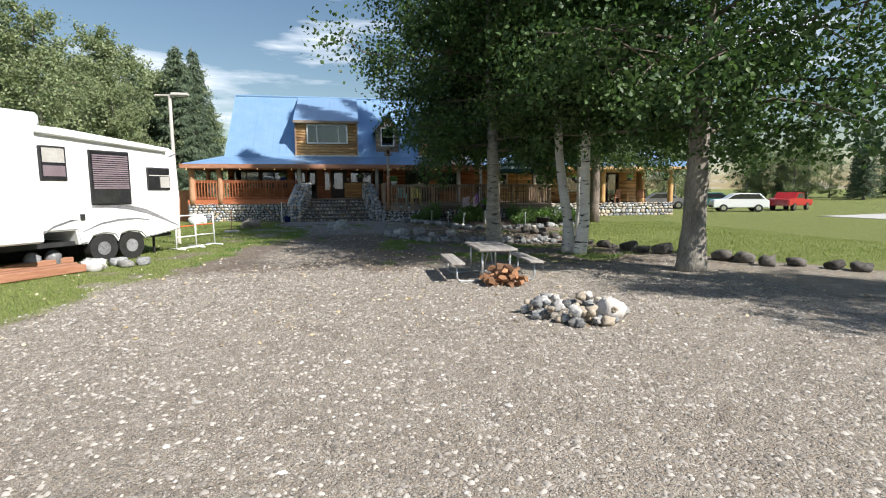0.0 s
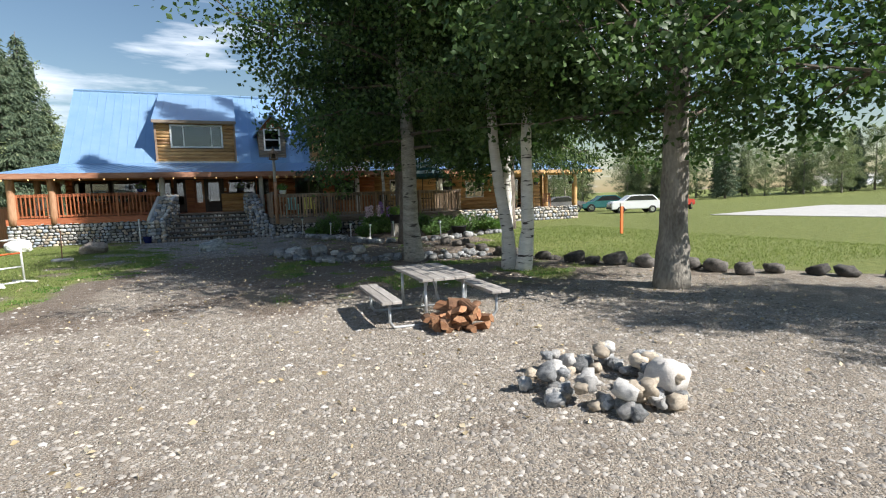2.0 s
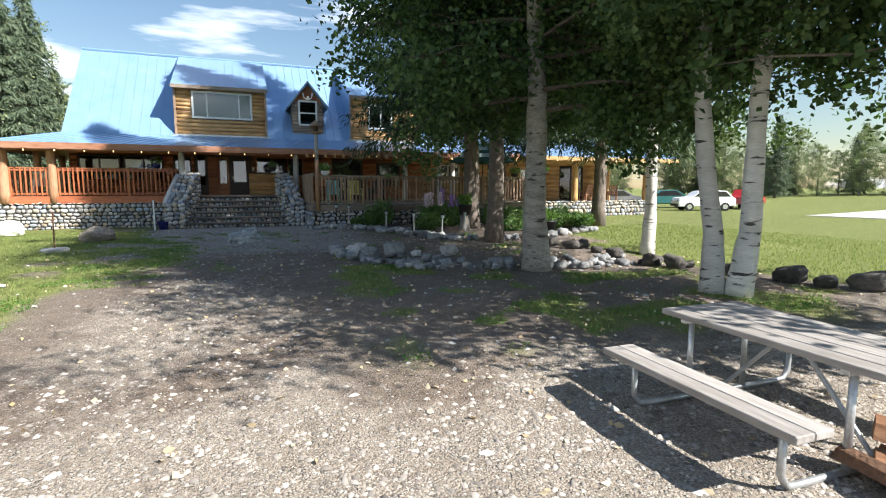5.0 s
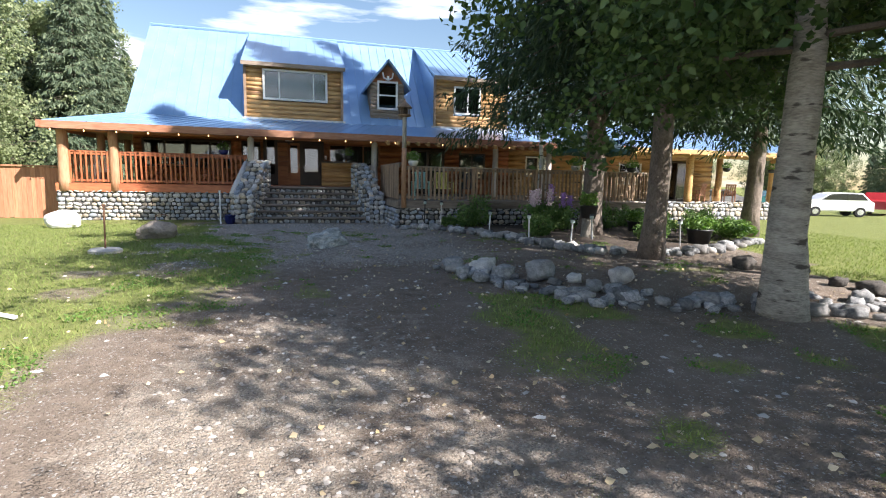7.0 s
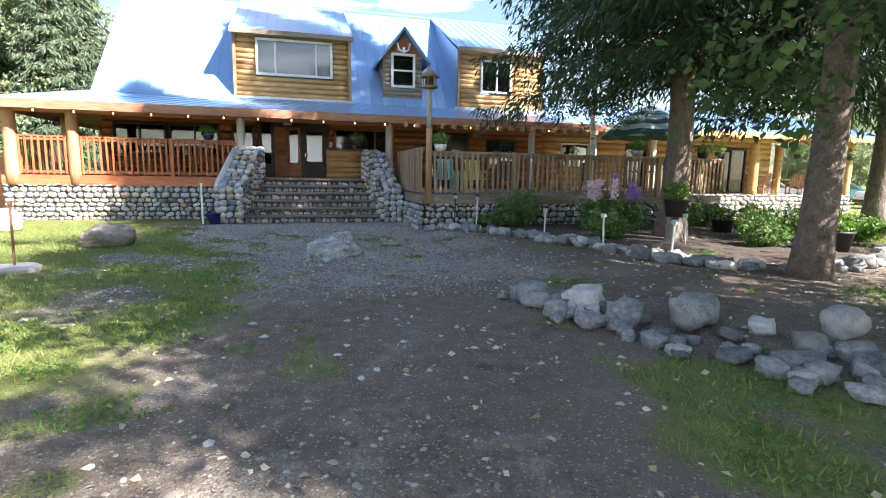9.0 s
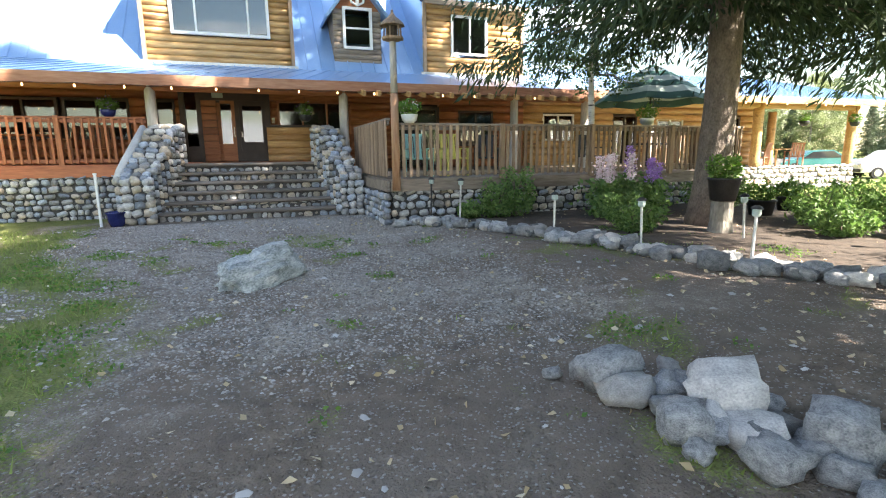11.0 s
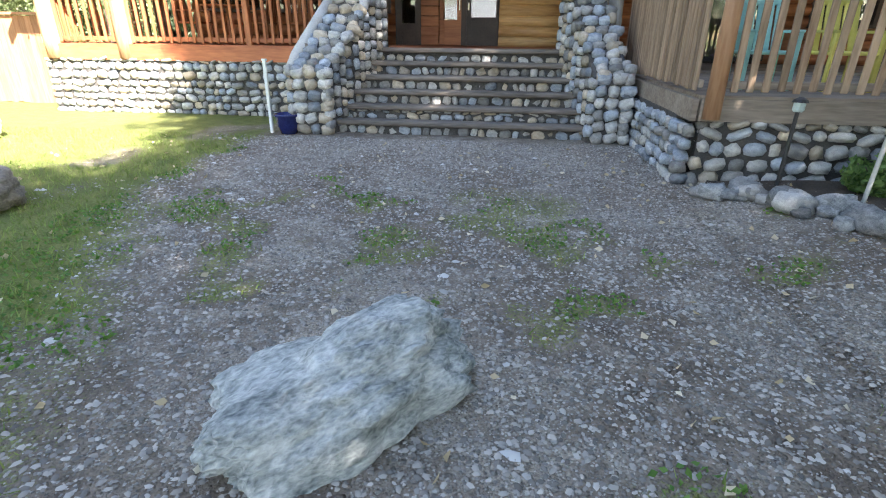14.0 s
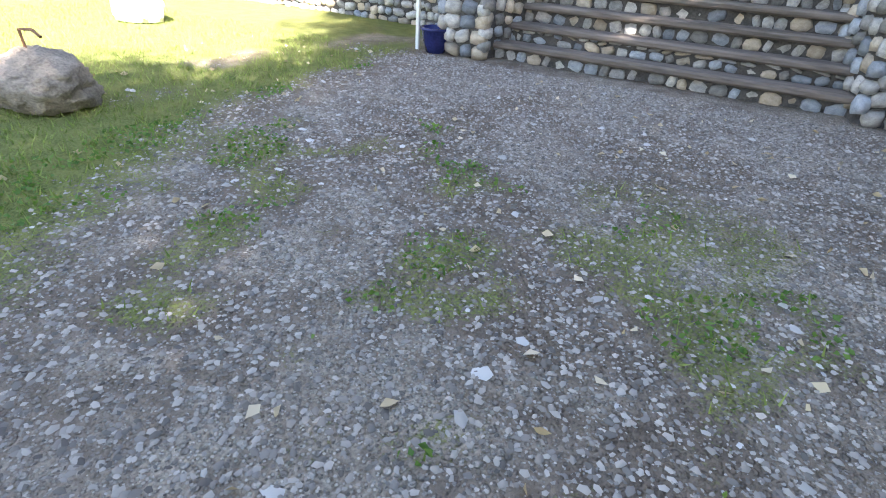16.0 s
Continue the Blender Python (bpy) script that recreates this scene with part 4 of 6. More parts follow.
shed_dormer(-1.95, 1.9, 3.5, 3.97, 6.08, (-1.25, 1.28, 4.7, 5.9), "golden log front of the wide dormer")
window(-1.25, 1.28, 3.48, 4.7, 5.9, M_WHITE, [("v", -0.62), ("v", 0.72)], "wide white-framed dormer window", 0.08)
shed_dormer(5.85, 9.3, 3.5, 3.97, 6.08, (6.75, 8.0, 4.55, 5.75), "golden log front of the far dormer")
window(6.75, 8.0, 3.48, 4.55, 5.75, M_WHITE, [("v", 7.4)], "white-framed dormer window", 0.07)
# small gabled dormer
log_wall(3.1, 4.55, 3.75, 4.15, 5.75, 0.16, M_WEATHER_H, "weathered front of the small gabled dormer", holes=[(3.4, 4.25, 4.62, 5.75)])
window(3.38, 4.27, 3.72, 4.6, 5.8, M_WHITE, [("h", 5.2)], "white sash window in the small dormer", 0.08)
part("dormer_cheek", boxes(((3.14, 4.6, 4.95), (0.08, 1.7, 1.6)), ((4.51, 4.6, 4.95), (0.08, 1.7, 1.6))), M_WEATHER, house)
# another added sheet, dark for the shade behind the sash
part("dormer_back", boxes(((3.83, 4.4, 4.95), (1.25, 0.06, 1.5))), M_INNER_SHADE, house)
bm = bmesh.new()
tri = [[bm.verts.new(p) for p in ((3.05, yy, 5.72), (4.6, yy, 5.72), (3.83, yy, 6.5))] for yy in (3.74, 3.82)]
bm.faces.new(tri[0])
bm.faces.new(tri[1])
for k in range(3):
    bm.faces.new((tri[0][k], tri[0][(k + 1) % 3], tri[1][(k + 1) % 3], tri[1][k]))
part("dormer_gable", bm, M_LOG_RED, house)
part("antler_ornament", tube(tube(bmesh.new(), [(3.6, 3.64, 6.15), (3.65, 3.62, 5.92), (3.83, 3.62, 5.84), (4.01, 3.62, 5.92), (4.06, 3.64, 6.15)], 0.035, 6), [(3.83, 3.64, 5.82), (3.83, 3.62, 6.0)], 0.05, 6), M_WHITE, house, "bleached antlers over the window")
roof_plane([(2.85, 3.45, 5.45), (2.85, 6.3, 5.45), (3.83, 6.3, 6.66), (3.83, 3.45, 6.66)], 6)
roof_plane([(4.81, 3.45, 5.45), (4.81, 6.3, 5.45), (3.83, 6.3, 6.66), (3.83, 3.45, 6.66)], 6)

# stones of the walls
stone_face(wall_l, "stone", (-7.85, FRONT, -0.04), (1, 0, 0), (0, 0, 1), 5.75, 1.06, 0.165, 1)
stone_face(base_r, "stone", (3.3, -2.35, -0.04), (1, 0, 0), (0, 0, 1), 9.3, 0.74, 0.175, 2)
stone_face(base_rs, "stone", (3.17, 1.0, -0.04), (0, -1, 0), (0, 0, 1), 3.4, 0.74, 0.175, 3, COOL_STONES)
stone_face(wing_wall, "stone", (14.2, 1.3, -0.04), (1, 0, 0), (0, 0, 1), 8.8, 0.9, 0.24, 4)
stone_face(stone_side, "stone", (-7.85, 5.0, -0.04), (0, -1, 0), (0, 0, 1), 3.4, 1.06, 0.22, 9)
for i in range(6):
    stone_face(steps, "stone", (-1.48, 0.13 + 0.27 * i, DECK / 6 * i - 0.03), (1, 0, 0), (0, 0, 1), 4.1, DECK / 6 - 0.05, 0.15, 20 + i, deep=0.09, limit=48)


# ---- string lights ----
lights = thing("string_lights", "warm bulbs strung along the porch eaves", "string lights")
bulb = finish("bulb", lathe([(0.010, 0.03), (0.02, 0.0), (0.023, -0.02), (0.014, -0.038), (0.003, -0.042)], 8), M_BULB, True)
wire = bmesh.new()
pts = []
for i in range(34):
    x = -7.7 + i * 0.95
    y = 1.03 if x < 14 else 0.5
    pts += [(x, y, 3.07), (x + 0.47, y, 3.02)]
    o = part("bulb", bulb, M_BULB, lights)
    o.location = (x, y, 3.01)
part("wire", tube(wire, pts, 0.006, 4), M_BLACK, lights)


# ---- trees ----
def trunk_bm(pts, radii, seg=14, seed=0, rough=0.05):
    bm = bmesh.new()
    tube(bm, pts, radii, seg)
    o = Vector((seed * 3.7, seed * 1.3, 0))
    for v in bm.verts:
        v.co += Vector((noise.noise(v.co * 5 + o), noise.noise(v.co * 5 + o + Vector((9, 0, 0))), 0)) * rough
    return bm


def broadleaf(name, label, bark, leaf, tall, r0, crown0, spread, n_limbs, n_leaves, leaf_size, seed, lean=(0, 0), stems=None, ratio=0.72):
    """Tapered stem, limbs that fork, and leaves in loose clumps round the twigs."""
    rg, rn = random.Random(seed), np.random.default_rng(seed)
    t = thing(name, label, "tree")
    limb_bm, twigs = bmesh.new(), []
    for (sx, sy, lx, ly, rr, th) in stems or ((0, 0, lean[0], lean[1], r0, tall),):
        k = 11
        axis = [Vector((sx + lx * (i / (k - 1)) + 0.10 * noise.noise((seed, i * 0.5, sx)), sy + ly * (i / (k - 1)) + 0.10 * noise.noise((i * 0.5, seed, sy)), th * i / (k - 1) - 0.06)) for i in range(k)]
        radii = [rr * (1 - 0.9 * (i / (k - 1))) for i in range(k)]
        radii[0] *= 1.25
        fine, fr = [], []
        for i in range(k - 1):
            for q in range(4):
                fine.append(axis[i].lerp(axis[i + 1], q / 4))
                fr.append(radii[i] + (radii[i + 1] - radii[i]) * q / 4)
        part("trunk", trunk_bm(fine, fr, 14, seed, rr * 0.12), bark, t, smooth=True)
        m = int(n_limbs * th / tall)
        for i in range(m):
            f = (i + rg.random()) / m
            z = crown0 + (th * 0.97 - crown0) * f
            j = min(int(z / th * (k - 1)), k - 2)
            p = axis[j].lerp(axis[j + 1], z / th * (k - 1) - j)
            a = i * 2.4 + rg.uniform(-0.5, 0.5)
            ln = spread * (0.45 + 0.55 * math.sin(math.pi * min(0.98, 0.22 + 0.72 * f))) * rg.uniform(0.7, 1.1)
            up = 0.15 + 0.5 * f
            d = Vector((math.cos(a), math.sin(a), up)).normalized()
            pts = [p]
            for q in range(1, 6):
                d = (d + Vector((rg.uniform(-.18, .18), rg.uniform(-.18, .18), rg.uniform(-0.16, 0.05)))).normalized()
                pts.append(pts[-1] + d * ln / 5)
            lr = max(0.012, rr * 0.22 * (1 - 0.6 * f))
            tube(limb_bm, pts, [lr * (1 - 0.17 * q) for q in range(6)], 5)
            for q in range(2, 6):
                twigs.append((pts[q], ln * 0.20))
                for _ in range(2):
                    e = pts[q] + Vector((rg.gauss(0, 1), rg.gauss(0, 1), rg.gauss(-0.25, 0.6))) * ln * 0.2
                    tube(limb_bm, [pts[q], pts[q].lerp(e, 0.5) + Vector((0, 0, 0.05)), e], [lr * 0.35, lr * 0.25, lr * 0.12], 4)
                    twigs.append((e, ln * 0.16))
                    twigs.append((e + Vector((0, 0, -0.25)), ln * 0.12))
    part("branch_frame", limb_bm, M_TWIG, t)
    c = np.array([tuple(p) for p, _ in twigs])
    s = np.array([max(0.16, q) for _, q in twigs])
    pick = rn.integers(0, len(c), n_leaves)
    pos = c[pick] + rn.normal(size=(n_leaves, 3)) * s[pick][:, None] * [0.62, 0.62, 0.5]
    v, f = leaf_cloud(pos, leaf_size, rn, 0.2, 0.35, ratio)
    part("crown", raw_mesh("crown", v, f, leaf), leaf, t)
    return t


def conifer(name, label, bark, leaf, tall, r0, low, spread, n_branch, n_needle, size, seed, tip=1.0):
    """Straight stem with tiers of drooping boughs and hanging sprays."""
    rg, rn = random.Random(seed), np.random.default_rng(seed)
    t = thing(name, label, "tree")
    zs = np.linspace(-0.06, tall, 30)
    rad = [r0 * (1 - 0.93 * z / tall) * (1 + 0.35 * math.exp(-max(z, 0) * 3)) for z in zs]
    part("trunk", trunk_bm([(0.05 * math.sin(z), 0.04 * math.cos(z * 0.7), z) for z in zs], rad, 14, seed, r0 * 0.07), bark, t, smooth=True)
    bm, pos, dirs = bmesh.new(), [], []
    for i in range(n_branch):
        f = (i + rg.random()) / n_branch
        z = low + (tall * 0.985 - low) * f
        ln = (spread * (1 - f) ** 0.75 * rg.uniform(0.7, 1.1) + 0.12) * tip
        a = i * 2.399 + rg.uniform(-0.4, 0.4)
        pts = []
        for q in range(6):
            u = q / 5
            pts.append(Vector((math.cos(a) * ln * u, math.sin(a) * ln * u, z + ln * (0.14 * u - 0.42 * u * u * (1 - 0.7 * f) + 0.12 * u ** 3))))
        tube(bm, pts, [0.035 * (1 - f * 0.6) * (1 - 0.17 * q) + 0.004 for q in range(6)], 4)
        for q in range(1, 6):
            pos.append(pts[q])
            dirs.append((math.cos(a), math.sin(a), ln))
    part("branch_frame", bm, M_TWIG, t)
    p = np.array([tuple(q) for q in pos])
    d = np.array(dirs)
    w = d[:, 2] / d[:, 2].sum()
    pick = rn.choice(len(p), n_needle, p=w)
    side = np.stack([-d[pick, 1], d[pick, 0]], 1)
    off = rn.normal(size=(n_needle, 1)) * 0.16 * d[pick, 2:3] ** 0.8
    along = rn.uniform(-0.16, 0.14, (n_needle, 1)) * d[pick, 2:3]
    drop = -np.abs(rn.normal(size=n_needle)) * 0.16 - np.abs(off[:, 0]) * 0.35 + 0.05
    pos = p[pick] + np.concatenate([side * off + d[pick, :2] * along, drop[:, None]], 1)
    ax = np.concatenate([side * np.sign(off) * 0.6 + d[pick, :2] * 0.5, -rn.uniform(0.3, 1.5, (n_needle, 1))], 1) + rn.normal(size=(n_needle, 3)) * 0.35
    ax /= np.linalg.norm(ax, axis=1, keepdims=True)
    sd = np.cross(ax, rn.normal(size=(n_needle, 3)))
    sd /= np.linalg.norm(sd, axis=1, keepdims=True)
    s = (size * rn.uniform(0.6, 1.3, n_needle))[:, None]
    v = np.stack([pos - sd * s * 0.06, pos + ax * s * 0.5 + sd * s * 0.10, pos + ax * s, pos + ax * s * 0.5 - sd * s * 0.10], 1).reshape(-1, 3)
    i4 = np.arange(n_needle)[:, None] * 4
    f = np.concatenate([i4 + [0, 1, 2], i4 + [0, 2, 3]], 1).reshape(-1, 3)
    part("crown", raw_mesh("crown", v, f, leaf), leaf, t)
    return t


def place(t, x, y, z=0.0, turn=0.0, scale=1.0):
    t.matrix_world = Matrix.Translation((x, y, z + height(x, y))) @ pose(0, 0, 0, 0, 0, turn) @ Matrix.Scale(scale, 4)
    return t


place(conifer("spruce_tree", "tall spruce with drooping dark boughs beside the garden border", M_SPRUCE_BARK, L_SPRUCE, 20.0, 0.22, 4.5, 3.5, 190, 88000, 0.25, 1), 6.98, -10.05)
place(conifer("spruce_tree", "old spruce growing out of the flower bed", M_SPRUCE_BARK, L_SPRUCE, 21.0, 0.30, 3.6, 3.8, 200, 85000, 0.25, 2), 8.3, -5.6)
place(conifer("spruce_tree", "dark spruce at the edge of the lawn", M_SPRUCE_BARK, L_SPRUCE, 24.0, 0.24, 3.4, 3.8, 170, 55000, 0.30, 3), 13.2, -6.5)
place(broadleaf("poplar_tree", "grey-barked poplar standing among border rocks", M_ASPEN, L_POPLAR, 11.0, 0.235, 3.0, 4.0, 46, 74000, 0.12, 4, lean=(-0.35, 0)), 5.92, -13.9)
place(broadleaf("poplar_tree", "stout poplar with rough dark bark and hanging leaves", M_BARK, L_POPLAR, 9.8, 0.27, 2.9, 3.7, 42, 58000, 0.12, 5, lean=(0.3, 0)), 8.5, -20.2)
place(broadleaf("birch_tree", "white birch with two leaning stems behind the picnic table", M_BIRCH, L_BIRCH, 9.8, 0.16, 3.3, 2.2, 28, 50000, 0.095, 6, stems=((-0.05, 0.2, -0.9, 0.3, 0.155, 9.4), (0.15, -0.1, 0.35, -0.2, 0.16, 9.8))), 7.3, -16.9)
place(broadleaf("birch_tree", "slim white birch at the edge of the lawn", M_BIRCH, L_BIRCH, 10.5, 0.14, 3.2, 2.8, 28, 36000, 0.095, 7, lean=(0.2, 0.1)), 9.1, -13.4)
place(broadleaf("birch_tree", "slim pale birch beside the deck", M_BIRCH, L_BIRCH, 7.5, 0.11, 3.4, 2.3, 22, 13000, 0.09, 8, lean=(0.05, 0.1)), 8.75, -1.3)
place(broadleaf("poplar_tree", "leafy poplar over the gravel yard", M_BARK, L_POPLAR, 10.0, 0.28, 2.6, 3.0, 36, 32000, 0.125, 9), 15.6, -30.2)

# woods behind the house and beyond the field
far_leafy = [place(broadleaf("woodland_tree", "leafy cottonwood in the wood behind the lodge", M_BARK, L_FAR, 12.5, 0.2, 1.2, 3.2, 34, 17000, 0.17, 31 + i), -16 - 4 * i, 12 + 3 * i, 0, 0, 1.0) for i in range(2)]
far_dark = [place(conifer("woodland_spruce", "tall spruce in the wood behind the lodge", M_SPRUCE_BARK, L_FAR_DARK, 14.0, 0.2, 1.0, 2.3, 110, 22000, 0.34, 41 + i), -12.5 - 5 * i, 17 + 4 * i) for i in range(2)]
rg = random.Random(77)
for t in far_leafy:
    t["group"] = "wood"
for t in far_dark:
    t["group"] = "wood"
for i in range(44):
    x, y = (rg.uniform(-36, -11), rg.uniform(3, 30)) if i < 34 else (rg.uniform(-34, -16), rg.uniform(-12, 4))
    if x > -13 and y < 14:
        y += 9
    if i >= 34 and x > -19:
        x -= 6
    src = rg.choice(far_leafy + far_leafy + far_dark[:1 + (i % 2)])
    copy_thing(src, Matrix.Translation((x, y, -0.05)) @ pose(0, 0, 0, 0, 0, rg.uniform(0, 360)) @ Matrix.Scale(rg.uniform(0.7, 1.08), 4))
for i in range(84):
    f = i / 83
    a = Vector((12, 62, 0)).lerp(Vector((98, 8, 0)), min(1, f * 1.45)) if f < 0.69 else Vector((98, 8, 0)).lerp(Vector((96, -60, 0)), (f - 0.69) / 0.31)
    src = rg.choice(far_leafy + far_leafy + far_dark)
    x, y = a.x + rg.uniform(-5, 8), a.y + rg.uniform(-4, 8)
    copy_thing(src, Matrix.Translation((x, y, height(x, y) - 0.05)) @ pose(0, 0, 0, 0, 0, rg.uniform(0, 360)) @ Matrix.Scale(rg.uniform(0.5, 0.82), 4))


# ---- rocks ----
ROCKS = [stone_mesh("rock", 70 + i, (M_EDGE, M_EDGE, M_STONE)[i % 3], 0.42, 2) for i in range(10)]
# lawn row under the trees: rocks with the shade in their colour
SHADED_ROCKS = [stone_mesh("rock", 170 + i, M_SHADEDROCK, 0.42, 2) for i in range(5)]
rg = random.Random(5)


def rock_row(pts, count, smin, smax, wide, label, group, kinds=ROCKS):
    p = [Vector((*q, 0)) for q in pts]
    lens = [(b - a).length for a, b in zip(p, p[1:])]
    total = sum(lens)
    for i in range(count):
        d = total * (i + rg.uniform(-0.3, 0.3)) / count
        d, k = max(d, 0), 0
        while k < len(lens) - 1 and d > lens[k]:
            d -= lens[k]
            k += 1
        q = p[k].lerp(p[k + 1], min(1, d / lens[k]))
        q += Vector((rg.gauss(0, wide), rg.gauss(0, wide), 0))
        s = smin + (smax - smin) * rg.random() ** 1.7
        hz = s * rg.uniform(0.6, 0.85)
        ob = new("rock", rg.choice(kinds))
        ob.matrix_world = Matrix.Translation((q.x, q.y, height(q.x, q.y) + hz * 0.34)) @ pose(0, 0, 0, rg.uniform(-15, 15), rg.uniform(-15, 15), rg.uniform(0, 360)) @ Matrix.Diagonal((s * rg.uniform(1, 1.35), s, hz, 1))
        tagged(ob, label, "rock", group)


rock_row(ROW_A, 125, 0.12, 0.30, 0.2, "rounded grey river rock in the path's edging", "path rocks")
rock_row(ROW_B[:7], 112, 0.16, 0.31, 0.11, "grey river rock edging the flower bed", "bed rocks")
rock_row(ROW_B[6:], 26, 0.15, 0.34, 0.10, "grey river rock edging the flower bed", "bed rocks")
rock_row(ROW_C, 34, 0.2, 0.45, 0.16, "rock edging the lawn, coloured dark for the tree shade", "lawn rocks", SHADED_ROCKS)
for x, y, s, h in ((2.72, -10.12, 0.36, 0.31), (3.12, -10.62, 0.42, 0.34), (2.74, -10.72, 0.28, 0.22), (3.75, -11.5, 0.42, 0.38), (4.8, -12.1, 0.34, 0.3), (4.4, -12.75, 0.34, 0.26), (3.3, -11.1, 0.34, 0.28)):
    ob = new("rock", rg.choice(ROCKS))
    ob.matrix_world = Matrix.Translation((x, y, height(x, y) + h * 0.36)) @ pose(0, 0, 0, rg.uniform(-8, 8), rg.uniform(-8, 8), rg.uniform(0, 360)) @ Matrix.Diagonal((s * 1.1, s, h, 1))
    tagged(ob, "large rounded grey boulder in the path's edging", "rock", "path rocks")


def boulder_mesh(name, seed, m, jag=0.3, block=0.0):
    bm = bmesh.new()
    bmesh.ops.create_icosphere(bm, subdivisions=5, radius=0.5)
    o = Vector((seed, seed * 2, 0))
    for v in bm.verts:
        d = v.co.normalized()
        f = 1 + jag * noise.noise(d * 1.3 + o) + jag * 0.5 * abs(noise.noise(d * 2.9 + o)) + jag * 0.34 * abs(noise.noise(d * 5.5 + o)) + jag * 0.22 * abs(noise.noise(d * 12 + o)) + jag * 0.14 * noise.noise(d * 26 + o)
        sq = d / max(abs(d.x), abs(d.y), abs(d.z))
        v.co = (d * (1 - block) + sq * block * 0.85) * 0.5 * f
        v.co.z = max(v.co.z, -0.3)
    return finish(name, bm, m, True)


ob = new("boulder", boulder_mesh("boulder", 6.7, M_BOULDER, 0.36, 0.5))
ob.matrix_world = Matrix.Translation((0.70, -6.42, 0.11)) @ pose(0, 0, 0, 0, -7, 45) @ Matrix.Diagonal((1.06, 0.50, 0.50, 1))
tagged(ob, "large lichen-grey angular boulder on the gravel", "boulder")
ob = new("boulder", boulder_mesh("boulder", 8.1, M_WHITE, 0.2))
ob.matrix_world = Matrix.Translation((-6.6, -1.4, 0.2)) @ Matrix.Diagonal((0.85, 0.6, 0.6, 1))
tagged(ob, "white-painted boulder on the lawn", "boulder")
ob = new("boulder", boulder_mesh("boulder", 5.4, M_ROCK, 0.3))
ob.matrix_world = Matrix.Translation((-3.42, -4.3, 0.16)) @ pose(0, 0, 0, 0, 0, 15) @ Matrix.Diagonal((0.85, 0.6, 0.5, 1))
tagged(ob, "flat-topped weathered boulder on the grass", "boulder")
ob = new("iron_hook", finish("iron_hook", tube(bmesh.new(), [(0, 0, 0), (0, 0, 0.22), (0.2, 0, 0.24), (0.3, 0, 0.2)], 0.012, 6), M_RUST))
ob.location = (-3.45, -4.3, 0.36)
tagged(ob, "bent rusty iron rod on the flat boulder", "rod")

# ---- fire ring ----
RING = [stone_mesh("stone", 210 + i, (M_STONE, M_STONE_WARM, M_EDGE)[i % 3], 0.5, 2) for i in range(9)]
ring_c = (4.28, -23.42)
for i in range(84):
    a = i * 0.6 + rg.uniform(-0.2, 0.2)
    r = 0.5 + rg.uniform(-0.14, 0.14) - (0.04 if i % 3 == 0 else 0)
    s = rg.uniform(0.09, 0.17)
    ob = new("ring_stone", rg.choice(RING))
    z = 0.05 + (0.13 if i % 3 == 0 else 0)
    ob.matrix_world = Matrix.Translation((ring_c[0] + r * 1.1 * math.cos(a), ring_c[1] + r * math.sin(a), z)) @ pose(0, 0, 0, rg.uniform(-25, 25), rg.uniform(-25, 25), rg.uniform(0, 360)) @ Matrix.Diagonal((s * 1.2, s, s * 0.85, 1))
    tagged(ob, "sunlit river stone of the fire ring", "stone", "fire ring")
ob = new("ring_stone", stone_mesh("rock", 99, mat("pale_stone", (0.42, 0.39, 0.36), (0.62, 0.58, 0.54), 0.8, 4, 30, 0.3), 0.25, 2))
ob.matrix_world = Matrix.Translation((4.66, -23.75, 0.16)) @ pose(0, 0, 0, 0, 10, 20) @ Matrix.Diagonal((0.40, 0.32, 0.32, 1))
tagged(ob, "large pale rounded rock on the fire ring", "rock", "fire ring")


# ---- picnic table with benches ----
def picnic_table(m):
    t = thing("picnic_table", "weathered picnic table with grey planks on steel tube legs", "picnic table", m)
    for i in range(5):
        part("plank", box(bmesh.new(), (-0.3 + 0.15 * i, 0, 0.635), (0.144, 1.5, 0.04), bevel=0.006), M_TABLE, t)
    for sx in (-1, 1):
        for q in range(2):
            part("bench_plank", box(bmesh.new(), (sx * 0.77 + (q - 0.5) * 0.135, 0.02, 0.38), (0.132, 1.45, 0.045), bevel=0.006), M_TABLE, t)
    for sy in (-0.55, 0.55):
        part("frame_tube", tube(bmesh.new(), [(-0.77, sy, 0.36), (-0.77, sy, 0.1), (-0.72, sy, 0.03), (-0.64, sy, 0.022), (0.64, sy, 0.022), (0.72, sy, 0.03), (0.77, sy, 0.1), (0.77, sy, 0.36)], 0.021, 8), M_GALV, t, smooth=True)
        for sx in (-0.27, 0.27):
            part("leg", bar((sx, sy, 0.02), (sx, sy, 0.615), 0.021), M_GALV, t, smooth=True)
        part("cross_bar", boxes(((0, sy, 0.60), (0.7, 0.05, 0.03))), M_GALV, t)
    part("brace", bar((0.0, -0.53, 0.04), (0, -0.05, 0.59), 0.015), M_GALV, t)
    part("brace", bar((0.0, 0.53, 0.04), (0, 0.05, 0.59), 0.015), M_GALV, t)
    return t


picnic_table(pose(3.99, -20.08, 0.0, 0, 0, -2))


